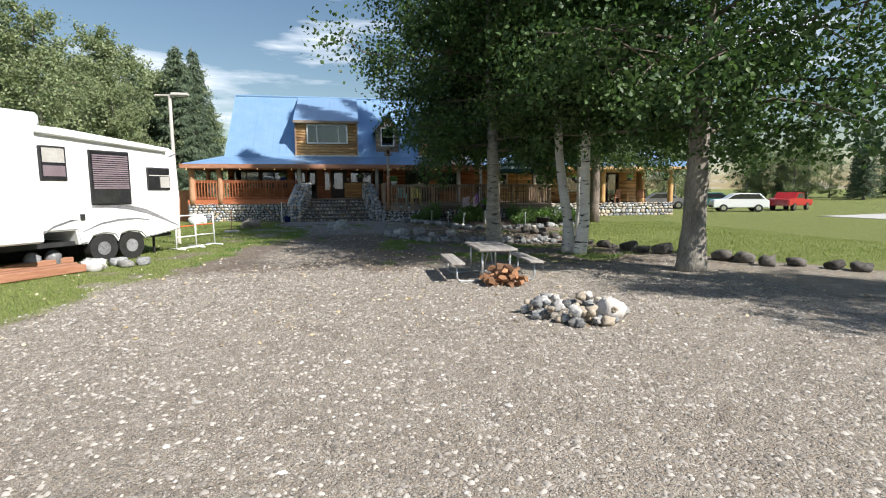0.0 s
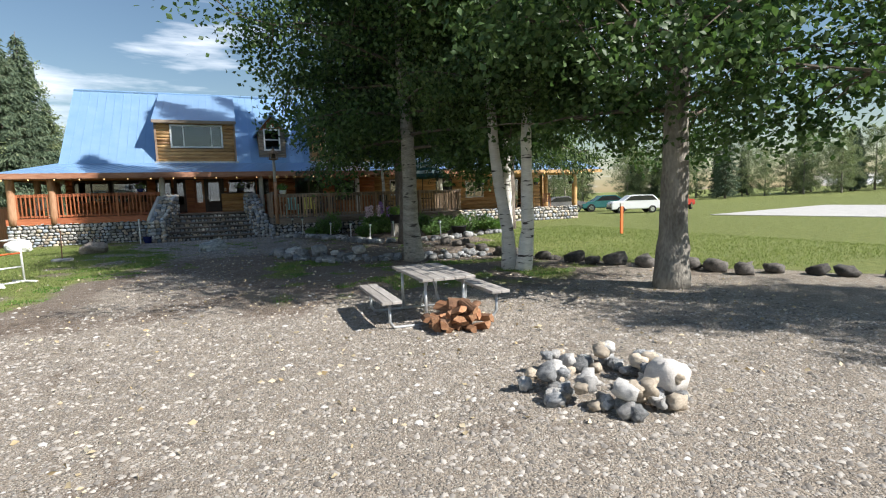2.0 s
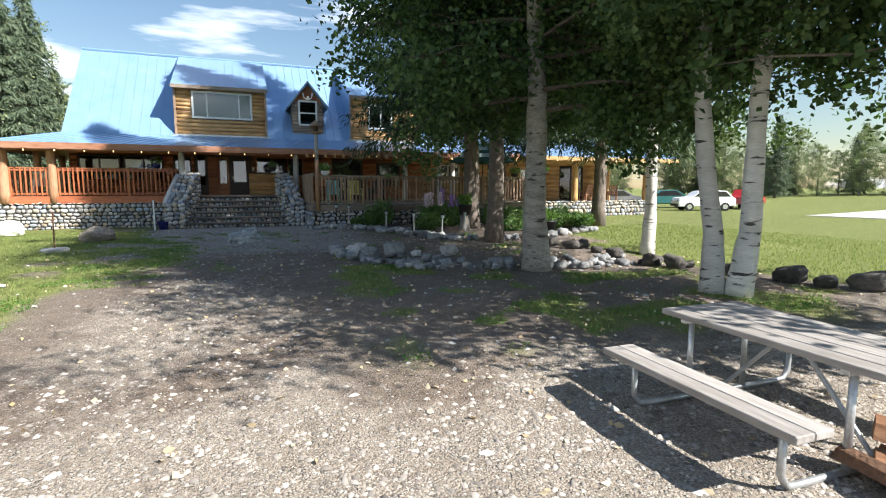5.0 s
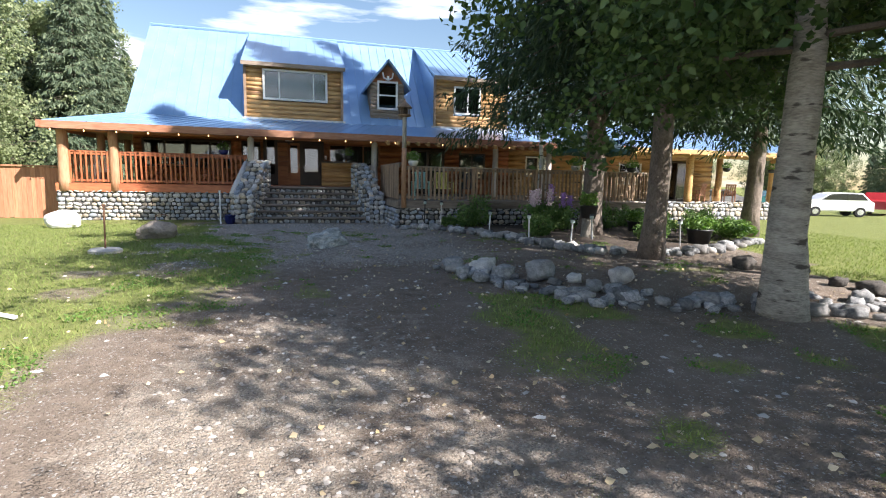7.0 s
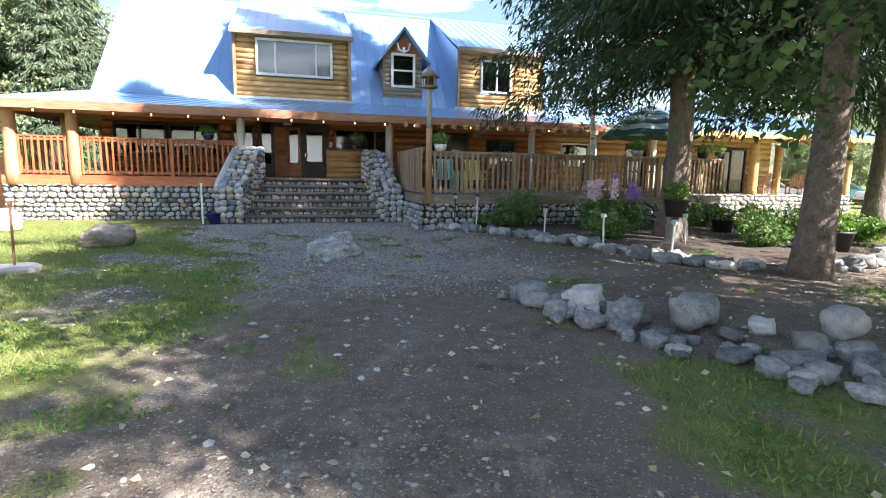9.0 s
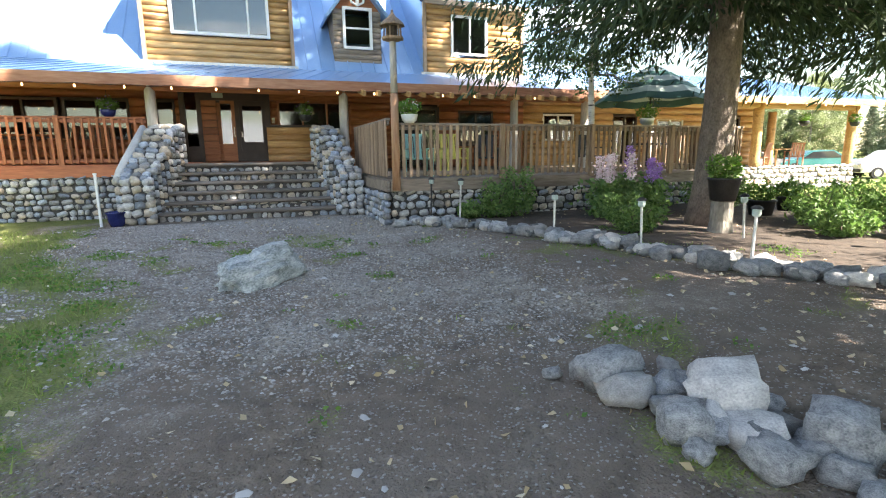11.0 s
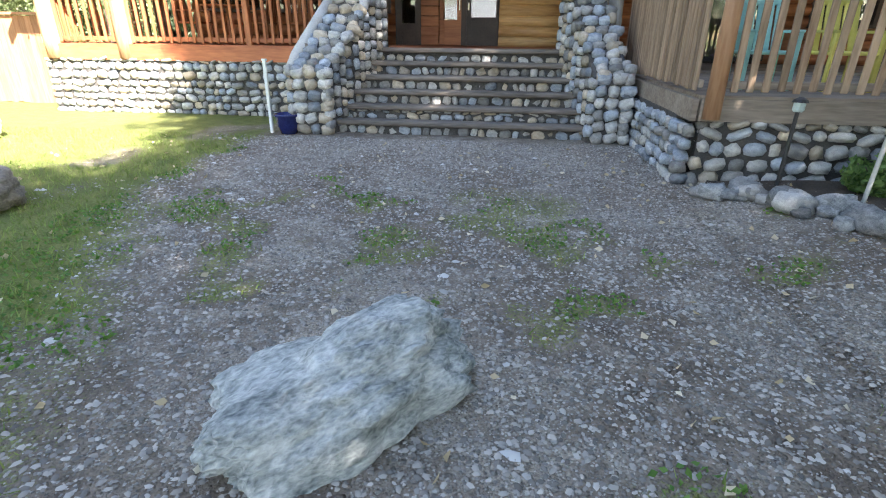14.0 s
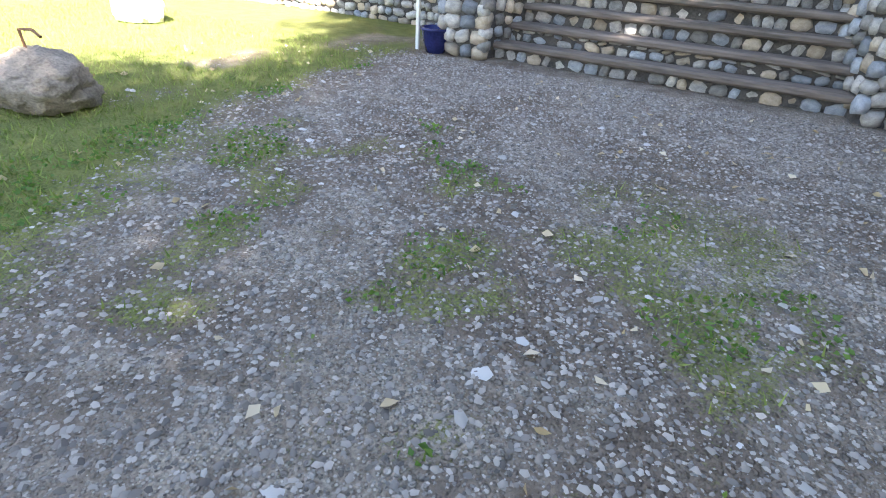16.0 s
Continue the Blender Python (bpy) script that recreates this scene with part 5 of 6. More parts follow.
def split_log(seed):
    rr = random.Random(seed)
    n = rr.choice((3, 4, 5))
    a0, sw = rr.uniform(0, 6.28), rr.choice((1.3, 1.9, 2.6))
    prof = [(0, 0)] + [(math.cos(a0 + sw * k / n) * 0.095, math.sin(a0 + sw * k / n) * 0.095) for k in range(n + 1)]
    bm = bmesh.new()
    L = rr.uniform(0.27, 0.34)
    ends = [[bm.verts.new((x, y + rr.uniform(-.006, .006), z + rr.uniform(-.006, .006))) for y, z in prof] for x in (-L / 2, L / 2)]
    bm.faces.new(ends[0])
    bm.faces.new(list(reversed(ends[1])))
    bark = []
    for k in range(len(prof)):
        j = (k + 1) % len(prof)
        f = bm.faces.new((ends[0][k], ends[1][k], ends[1][j], ends[0][j]))
        if 0 < k < len(prof) - 1:
            bark.append(f)
    for f in bark:
        f.material_index = 1
    me = finish("firewood", bm, M_FIRE)
    me.materials.append(M_FIREBARK)
    return me


WOOD = [split_log(300 + i) for i in range(7)]
for i in range(32):
    lay = 0 if i < 15 else 1 if i < 26 else 2
    x = 3.97 + rg.uniform(-0.32 + 0.08 * lay, 0.34 - 0.08 * lay)
    y = -20.98 + 0.38 * (x - 3.95) * -0.6 + rg.uniform(-0.17, 0.2)
    ob = new("firewood", WOOD[i % 7])
    ob.matrix_world = Matrix.Translation((x, y, 0.08 + 0.105 * lay)) @ pose(0, 0, 0, rg.uniform(0, 360), rg.uniform(-24, 24), rg.choice((70, 110, 95, 60, 130, 20)) + rg.uniform(-20, 20))
    tagged(ob, "split reddish firewood piece in the pile by the table", "firewood", "firewood pile")


# ---- small yard things ----
def ladder_rack(m, label):
    """A free-standing frame of white pipe with three rungs."""
    t = thing("pipe_rack", label, "rack", m, "pipe racks")
    for sx in (-0.36, 0.36):
        part("upright", bar((sx, 0, 0.03), (sx * 0.92, 0, 1.08), 0.024), M_PVC, t, smooth=True)
        part("foot", bar((sx, -0.36, 0.03), (sx, 0.36, 0.03), 0.026), M_PVC, t, smooth=True)
    for z in (0.38, 0.70, 1.02):
        part("rung", bar((-0.36, 0, z), (0.36, 0, z), 0.02), M_PVC if z != 0.7 else M_ORANGE, t, smooth=True)
    part("base_bar", bar((-0.36, 0, 0.03), (0.36, 0, 0.03), 0.024), M_PVC, t)
    return t


ladder_rack(pose(-3.75, -13.2, 0, 0, 0, 56), "free-standing white pipe frame on the grass")
ladder_rack(pose(-3.42, -12.35, 0, 0, 0, 54), "free-standing white pipe frame on the grass")

t = thing("steel_stake", "rusty stake in a round concrete footing on the lawn", "stake", pose(-3.75, -6.95, 0))
part("footing", lathe([(0.30, -0.02), (0.31, 0.06), (0.27, 0.09), (0.05, 0.10)], 18), M_CONCRETE, t)
part("rod", bar((0, 0, 0.05), (0.02, 0, 0.95), 0.018), M_RUST, t)
part("rod_tip", boxes(((0.02, 0, 0.97), (0.05, 0.05, 0.06))), M_RUST, t)

t = thing("garden_pot", "glossy dark blue glazed pot beside the steps", "pot", pose(-2.2, -0.12, 0.0))
part("pot", lathe([(0.13, 0.0), (0.17, 0.12), (0.195, 0.27), (0.215, 0.28), (0.215, 0.31), (0.185, 0.31), (0.17, 0.25), (0.02, 0.24)], 24), M_BLUEPOT, t, smooth=True)
part("soil", lathe([(0.17, 0.2), (0.165, 0.25), (0.02, 0.26)], 16), M_SOIL, t)

t = thing("marker_post", "thin white-painted post in front of the stone wall", "post", pose(-2.5, -0.1, 0))
part("post", box(bmesh.new(), (0, 0, 0.54), (0.05, 0.05, 1.12), bevel=0.006), M_WHITE, t)
part("cap", box(bmesh.new(), (0, 0, 1.11), (0.065, 0.065, 0.03)), M_WHITE, t)

t = thing("orange_marker", "orange plastic marker post standing on the lawn", "marker", pose(15.9, -10.75, 0, 0, 0, 10))
part("post", box(bmesh.new(), (0, 0, 0.6), (0.16, 0.06, 1.22), bevel=0.02), M_ORANGE, t)
part("band", boxes(((0, 0, 1.16), (0.166, 0.066, 0.12))), M_CONCRETE, t)


def path_light(x, y, dark=False, up=0.0):
    t = thing("garden_light", "small solar lamp on a thin stake in the flower bed", "garden light", pose(x, y, height(x, y) - 0.02, rg.uniform(-4, 4), rg.uniform(-4, 4), 0), "garden lights")
    part("stake", bar((0, 0, 0), (0, 0, 0.52 + up), 0.018), M_BLACK if dark else M_GALV, t)
    part("lens", lathe([(0.035, 0.5 + up), (0.05, 0.52 + up), (0.05, 0.58 + up), (0.03, 0.59 + up)], 10), M_PALEFAB, t)
    part("cap", lathe([(0.07, 0.585 + up), (0.06, 0.61 + up), (0.02, 0.635 + up)], 10), M_BLACK, t)


for x, y, d in ((3.95, -2.85, True), (4.3, -3.55, False), (5.2, -5.45, False), (5.75, -6.85, False), (6.15, -8.25, False), (7.5, -7.0, False), (8.9, -8.6, False)):
    path_light(x, y, d, 0.25 if x < 5 else 0.08)

# lantern post at the deck corner
t = thing("lantern_post", "tall post with a wooden lantern and a hanging flower pot", "lamp post", pose(3.35, -2.46, 0))
part("lower_post", bar((0, 0, 0.72), (0, 0, 2.62), 0.085, 0.075, 12), M_POST, t, smooth=True)
part("upper_post", bar((0, 0, 2.62), (0, 0, 3.62), 0.07, 0.065, 12), M_GREYPOST, t, smooth=True)
part("tray", lathe([(0.06, 3.58), (0.21, 3.62), (0.22, 3.66), (0.05, 3.67)], 8), M_WEATHER, t)
for k in range(6):
    a = math.pi / 3 * k
    part("bar", bar((0.17 * math.cos(a), 0.17 * math.sin(a), 3.66), (0.16 * math.cos(a), 0.16 * math.sin(a), 3.88), 0.016, seg=6), M_WEATHER, t)
# lantern's shaded hollow filled by a solid dark core
part("core", lathe([(0.10, 3.66), (0.10, 3.88)], 8), M_INNER_SHADE, t)
part("cap", lathe([(0.25, 3.87), (0.24, 3.9), (0.13, 4.0), (0.09, 4.02), (0.03, 4.1), (0.02, 4.16)], 8), M_WEATHER, t)


def plant_mesh(n, rad, tall, size, seed, leaf, hang=-0.3, name="foliage"):
    rn = np.random.default_rng(seed)
    u = rn.normal(size=(n, 3))
    u /= np.linalg.norm(u, axis=1, keepdims=True)
    q = u * rn.uniform(0.35, 1, (n, 1)) ** 0.6 * [rad, rad, tall / 2]
    q[:, 2] += tall / 2
    q *= 1 + 0.25 * np.sin(5 * u[:, :1] + seed) * np.cos(4 * u[:, 1:2])
    v, f = leaf_cloud(q, size, rn, 0.1, hang, 0.5)
    return raw_mesh(name, v, f, leaf)


def hanging_pot(x, y, z, label, pot=M_WHITE, petals=L_PINK, seed=0, wire=0.0):
    t = thing("flower_pot", label, "flower pot", pose(x, y, z))
    part("pot", lathe([(0.09, 0.0), (0.15, 0.06), (0.17, 0.16), (0.165, 0.17), (0.02, 0.16)], 16), pot, t, smooth=True)
    part("foliage", plant_mesh(420, 0.24, 0.34, 0.07, 100 + seed, L_WEED), L_WEED, t).location = (0, 0, 0.12)
    part("blossoms", plant_mesh(60, 0.25, 0.36, 0.05, 200 + seed, petals), petals, t).location = (0, 0, 0.14)
    if wire:
        part("wire", bar((0, 0, 0.1), (0, 0, wire), 0.006, seg=5), M_BLACK, t)
    return t


hanging_pot(3.66, -2.42, 2.06, "white pot with trailing flowers on the deck railing", seed=1)
hanging_pot(9.6, -2.36, 2.06, "bushy green plant in a pot on the deck railing", M_GALV, L_WEED, 2)
hanging_pot(11.9, -2.36, 2.05, "bushy green plant in a pot on the deck railing", M_BLACK, L_WEED, 3)
hanging_pot(19.5, 0.95, 2.3, "hanging basket of flowers under the eave", M_BLACK, L_PINK, 4, 0.85)
hanging_pot(22.2, 0.95, 2.3, "hanging basket of pink flowers under the eave", M_BLACK, L_PINK, 5, 0.85)
hanging_pot(15.6, 0.95, 2.3, "hanging basket of green plants under the eave", M_BLACK, L_WEED, 6, 0.85)
hanging_pot(2.0, 2.1, 2.35, "dark hanging basket in the porch", M_BLACK, L_PURPLE, 7, 0.8)
hanging_pot(-2.6, 2.0, 2.4, "blue-violet hanging ornament in the porch", M_BLUEPOT, L_PURPLE, 8, 0.75)


def barrel_planter(x, y, z, r, h, label, seed):
    t = thing("planter", label, "planter", pose(x, y, z))
    part("tub", lathe([(r * 0.78, 0), (r, h * 0.9), (r * 1.06, h * 0.92), (r * 1.06, h), (r * 0.9, h), (r * 0.86, h * 0.85), (0.02, h * 0.84)], 18), M_BLACK, t, smooth=True)
    part("foliage", plant_mesh(500, r * 1.2, 0.4, 0.09, seed, L_WEED), L_WEED, t).location = (0, 0, h * 0.85)


part_stump = thing("tree_stump", "low weathered stump carrying a planter", "stump", pose(7.75, -6.35, height(7.75, -6.35)))
part("stump", lathe([(0.2, -0.05), (0.17, 0.2), (0.165, 0.52), (0.02, 0.53)], 14), M_BARK, part_stump)
barrel_planter(7.75, -6.35, height(7.75, -6.35) + 0.53, 0.24, 0.36, "black tub planter with yellow-green foliage on a stump", 401)
barrel_planter(10.3, -5.0, height(10.3, -5) - 0.01, 0.26, 0.34, "black tub planter among the flower bed", 402)
barrel_planter(11.6, -4.6, height(11.6, -4.6) - 0.01, 0.24, 0.34, "black tub planter among the flower bed", 403)
barrel_planter(9.9, -8.1, height(9.9, -8.1) - 0.01, 0.3, 0.4, "grey-green tub beside the spruce", 404)


def shrub(x, y, rad, tall, n, size, seed, label, leaf=L_PLANT, stems=True):
    t = thing("shrub", label, "shrub", pose(x, y, height(x, y) - 0.02), "flower bed plants")
    bm = bmesh.new()
    rr = random.Random(seed)
    for _ in range(9):
        a = rr.uniform(0, 6.28)
        tube(bm, [(0, 0, 0), (math.cos(a) * rad * 0.3, math.sin(a) * rad * 0.3, tall * 0.5), (math.cos(a) * rad * 0.7, math.sin(a) * rad * 0.7, tall * 0.85)], [0.012, 0.009, 0.004], 4)
    part("stem_frame", bm, M_TWIG, t)
    part("foliage", plant_mesh(n, rad, tall, size, seed, leaf), leaf, t)
    return t


for i, (x, y, r, h) in enumerate(((5.3, -3.05, 0.4, 0.75), (5.75, -3.1, 0.42, 1.0), (7.3, -4.6, 0.42, 0.6), (8.3, -3.3, 0.4, 0.55), (6.6, -5.7, 0.4, 0.5), (9.9, -4.0, 0.5, 0.8), (11.2, -3.4, 0.5, 0.7), (9.7, -6.6, 0.5, 0.75), (10.8, -7.1, 0.5, 0.85), (12.4, -5.4, 0.5, 0.7), (4.75, -2.95, 0.25, 0.35), (9.0, -7.4, 0.4, 0.5), (12.0, -7.0, 0.45, 0.6))):
    shrub(x, y, r, h, 1500, 0.085, 500 + i, "leafy green shrub in the flower bed")
for i, (x, y) in enumerate(((10.2, -6.2), (11.5, -7.6), (12.3, -6.3))):
    rn = np.random.default_rng(600 + i)
    n = 420
    a, rr = rn.uniform(0, 6.28, n), rn.uniform(0, 1, n)
    q = np.stack([np.cos(a) * rr * 0.55, np.sin(a) * rr * 0.55, 0.25 + 0.5 * rr - 0.45 * rr ** 2 + rn.normal(size=n) * 0.04], 1)
    v, f = leaf_cloud(q, 0.22, rn, 0.3, -0.4, 0.22)
    t = thing("fern", "arching bright green fern in the flower bed", "fern", pose(x, y, height(x, y)), "flower bed plants")
    part("fronds", raw_mesh("fronds", v, f, L_WEED), L_WEED, t)


def delphinium(x, y, h, petals, seed):
    t = thing("delphinium", "tall delphinium with flower spikes in the bed", "flower", pose(x, y, height(x, y)), "delphiniums")
    rn = np.random.default_rng(seed)
    part("stem", bar((0, 0, 0), (0.03, 0, h), 0.012, 0.006, 5), L_PLANT, t)
    q = np.stack([rn.normal(size=260) * 0.045, rn.normal(size=260) * 0.045, rn.uniform(h * 0.62, h + 0.04, 260)], 1)
    v, f = leaf_cloud(q, 0.05, rn, 0.2, 0.0, 0.9)
    part("spike", raw_mesh("spike", v, f, petals), petals, t)
    q = np.stack([rn.normal(size=260) * 0.15, rn.normal(size=260) * 0.15, rn.uniform(0.05, h * 0.65, 260)], 1)
    v, f = leaf_cloud(q, 0.12, rn, 0.2, 0.0, 0.6)
    part("leaves", raw_mesh("leaves", v, f, L_PLANT), L_PLANT, t)


for i, (x, y, h, m) in enumerate(((7.1, -4.3, 1.2, L_PINK), (7.35, -4.05, 1.25, L_PINK), (7.65, -4.25, 1.25, L_PINK), (7.85, -3.95, 1.4, L_PURPLE), (8.1, -4.3, 1.15, L_PURPLE), (8.45, -4.1, 1.05, L_PURPLE), (7.25, -3.8, 1.2, L_PINK))):
    delphinium(x, y, h, m, 700 + i)

bed = bmesh.new()
bp = [(x + 0.22, y + 0.22) for x, y in ROW_B] + [(12.6, -2.45), (3.4, -2.45)]
bed_v = [bed.verts.new((x, y, max(height(x, y), height(x, y)) + 0.02)) for x, y in bp]
bed.faces.new(bed_v)
bmesh.ops.triangulate(bed, faces=bed.faces[:])
bmesh.ops.subdivide_edges(bed, edges=bed.edges[:], cuts=9, use_grid_fill=True)
for v in bed.verts:
    v.co.z = height(v.co.x, v.co.y) + 0.012 + 0.03 * abs(noise.noise(v.co * 3))
tagged(part("flower_bed", bed, M_SOIL), "dark soil of the flower bed by the deck", "flower bed", kind="structure")


# ---- deck furniture ----
def garden_chair(m, plastic, label):
    t = thing("garden_chair", label, "chair", m, "deck chairs")
    part("seat", box(bmesh.new(), (0, 0, 0.4), (0.5, 0.48, 0.04), bevel=0.012), plastic, t)
    for k in range(5):
        part("back_slat", box(bmesh.new(), (-0.2 + 0.1 * k, 0.25, 0.68), (0.075, 0.03, 0.56), Euler((-0.2, 0, 0)).to_matrix(), 0.008), plastic, t)
    part("back_rail", box(bmesh.new(), (0, 0.305, 0.93), (0.5, 0.04, 0.06), bevel=0.012), plastic, t)
    for sx in (-0.25, 0.25):
        part("armrest", box(bmesh.new(), (sx, 0, 0.62), (0.07, 0.5, 0.03), bevel=0.008), plastic, t)
        for sy in (-0.22, 0.22):
            part("leg", box(bmesh.new(), (sx, sy, 0.31), (0.05, 0.05, 0.62), bevel=0.006), plastic, t)
    return t


garden_chair(pose(4.15, -1.4, DECK2 - 0.01, 0, 0, 0), M_TEAL, "pale teal plastic garden chair on the deck")
garden_chair(pose(5.0, -1.4, DECK2 - 0.01, 0, 0, 4), M_YELLOW, "yellow plastic garden chair on the deck")
garden_chair(pose(6.0, -1.0, DECK2 - 0.01, 0, 0, -30), M_BLACK, "dark garden chair on the deck")
garden_chair(pose(9.0, -1.0, DECK2 - 0.01, 0, 0, 20), M_BLACK, "dark garden chair on the deck")
garden_chair(pose(19.3, 2.4, 0.77, 0, 0, 200), M_FASCIA, "brown wicker chair on the covered patio")
garden_chair(pose(21.4, 2.6, 0.77, 0, 0, 150), M_FASCIA, "brown wicker chair on the covered patio")
garden_chair(pose(-6.7, 2.6, DECK, 0, 0, 180), M_WHITE, "white plastic chair on the porch")


def round_table(m, label, wood):
    t = thing("round_table", label, "table", m)
    part("tabletop", lathe([(0.5, 0.69), (0.52, 0.71), (0.51, 0.73), (0.02, 0.73)], 24), wood, t)
    part("column", bar((0, 0, 0.02), (0, 0, 0.69), 0.04), wood, t)
    for k in range(3):
        a = k * 2.094
        part("foot", bar((0, 0, 0.05), (0.3 * math.cos(a), 0.3 * math.sin(a), 0.015), 0.02), wood, t)


round_table(pose(20.4, 2.6, 0.77), "round wooden table on the covered patio", M_LOG)
round_table(pose(11.2, -0.6, DECK2 - 0.01), "round dark table under the parasol", M_BLACK)
round_table(pose(-4.5, 2.7, DECK), "round wooden table on the porch", M_LOG_RED)
for i, (x, y, a) in enumerate(((-5.2, 2.6, 90), (-3.8, 2.7, 270), (-3.0, 2.8, 200))):
    garden_chair(pose(x, y, DECK, 0, 0, a), M_LOG_RED, "brown wooden chair on the shaded porch")

t = thing("parasol", "green and pale striped parasol open over the deck", "parasol", pose(11.2, -0.6, DECK2 + 0.02) @ Matrix.Scale(1.06, 4))
part("pole", bar((0, 0, 0), (0, 0, 2.75), 0.022), M_BLACK, t)
for b in range(7):
    r0, r1 = 1.5 - 0.21 * b, 1.5 - 0.21 * (b + 1)
    bm = bmesh.new()
    zz = lambda r: 2.68 - 0.95 * (r / 1.5) ** 1.25
    rings = []
    for dz in (0.0, -0.012):
        for r in (r0, max(r1, 0.02)):
            rings.append([bm.verts.new((r * math.cos(k * math.pi / 8) * (1 - 0.04 * (k % 2)), r * math.sin(k * math.pi / 8) * (1 - 0.04 * (k % 2)), zz(r) + dz - 0.035 * (k % 2) * r)) for k in range(16)])
    for a, c in ((0, 1), (2, 3)):
        for k in range(16):
            bm.faces.new((rings[a][k], rings[a][(k + 1) % 16], rings[c][(k + 1) % 16], rings[c][k]))
    part("canopy_band", bm, M_GREENFAB if b % 2 == 0 else M_PALEFAB, t)
for k in range(8):
    a = k * math.pi / 4
    part("rib", bar((0, 0, 2.6), (1.42 * math.cos(a), 1.42 * math.sin(a), 1.72), 0.008, seg=5), M_BLACK, t)
part("finial", lathe([(0.03, 2.68), (0.03, 2.76), (0.005, 2.8)], 8), M_BLACK, t)

# ---- parking pad ----
pad = bmesh.new()
pv = [pad.verts.new((x, y, height(x, y) + 0.03)) for x, y in ((30, -3.2), (31.5, -12.5), (33.5, -24), (48, -24), (48, 0.5))]
pad.faces.new(pv)
pv2 = [pad.verts.new((v.co.x, v.co.y, v.co.z - 0.1)) for v in pv]
for k in range(5):
    pad.faces.new((pv[k], pv2[k], pv2[(k + 1) % 5], pv[(k + 1) % 5]))
tagged(part("parking_pad", pad, mat("pale_gravel_pad", (0.42, 0.40, 0.37), (0.58, 0.56, 0.53), 0.95, 1.5, 30, 0.3)), "pale gravel parking pad beyond the lawn", "pavement", kind="structure")

# ---- fence ----
fence = thing("board_fence", "reddish cedar board fence beside the lodge", "fence", pose(0, 0, 0))
rr = random.Random(12)
for i in range(52):
    x = -8.05 - 0.143 * i
    part("board", box(bmesh.new(), (x, 2.5, 0.9 + rr.uniform(-0.01, 0.01)), (0.138, 0.024, 1.78 + rr.uniform(-0.02, 0.02))), M_FENCE, fence)
for i in range(4):
    part("fence_post", box(bmesh.new(), (-8.1 - 2.4 * i, 2.56, 0.9), (0.09, 0.09, 1.84)), M_FENCE, fence)
part("top_board", box(bmesh.new(), (-11.75, 2.48, 1.83), (7.5, 0.12, 0.05)), M_FENCE, fence)
part("fence_rail", box(bmesh.new(), (-11.75, 2.535, 0.4), (7.4, 0.04, 0.09)), M_FENCE, fence)

t = thing("yard_lamp", "tall pale pole with a flat panel behind the trailer", "street lamp", pose(-4.45, -11.6, 0) @ Matrix.Scale(0.64, 4))
part("pole", bar((0, 0, 0), (0, 0, 7.6), 0.11, 0.08), M_GREYPOST, t)
part("arm", bar((-0.7, 0, 7.62), (0.7, 0, 7.62), 0.05), M_GREYPOST, t)
part("head", box(bmesh.new(), (0.5, 0, 7.68), (0.8, 0.4, 0.14), bevel=0.03), M_CONCRETE, t)


# ---- travel trailer ----
D2, N2 = Vector((-0.497, -0.868, 0)), Vector((0.868, -0.497, 0))
rv_m = Matrix(((D2.x, N2.x, 0, -3.65), (D2.y, N2.y, 0, -14.0), (0, 0, 1, 0), (0, 0, 0, 1)))
rv = thing("travel_trailer", "white travel trailer with grey swooshes parked on the grass", "caravan", rv_m)


def extrude_profile(prof, y0, y1, bevel=0.0):
    bm = bmesh.new()
    s = [[bm.verts.new((x, y, z)) for x, z in prof] for y in (y0, y1)]
    bm.faces.new(s[0])
    bm.faces.new(list(reversed(s[1])))
    k = len(prof)
    for i in range(k):
        bm.faces.new((s[0][i], s[0][(i + 1) % k], s[1][(i + 1) % k], s[1][i]))
    if bevel:
        bmesh.ops.recalc_face_normals(bm, faces=bm.faces)
        es = [e for e in bm.edges if abs(e.verts[0].co.y - e.verts[1].co.y) < 1e-5]
        bmesh.ops.bevel(bm, geom=es, offset=bevel, segments=2, affect="EDGES")
    return bm


part("body", extrude_profile([(0.0, 0.68), (-0.06, 1.6), (0.0, 2.86), (0.2, 2.98), (3.1, 3.22), (9.4, 3.3), (9.7, 2.9), (9.7, 1.1), (7.6, 0.95), (7.4, 0.62), (4.0, 0.66), (3.95, 0.86), (3.0, 0.86), (2.95, 0.52), (2.72, 0.52), (2.6, 0.68), (2.3, 0.74), (2.05, 0.68), (1.93, 0.5), (1.86, 0.68), (1.6, 0.74), (1.3, 0.68), (1.15, 0.52), (0.5, 0.6)], -2.45, 0, 0.04), M_RVWHITE, rv, "white fibreglass shell")
part("slide_out", box(bmesh.new(), (6.2, 0.2, 1.85), (4.4, 0.5, 2.35), bevel=0.04), M_RVWHITE, rv)
part("slide_seal", boxes(((3.97, 0.02, 1.85), (0.05, 0.1, 2.4))), M_BLACK, rv)
part("roof_unit", box(bmesh.new(), (4.0, -0.9, 3.42), (1.5, 0.8, 0.32), bevel=0.08), M_RVWHITE, rv)
part("awning", bar((0.4, 0.06, 2.9), (3.8, 0.06, 3.1), 0.05), M_RVWHITE, rv)
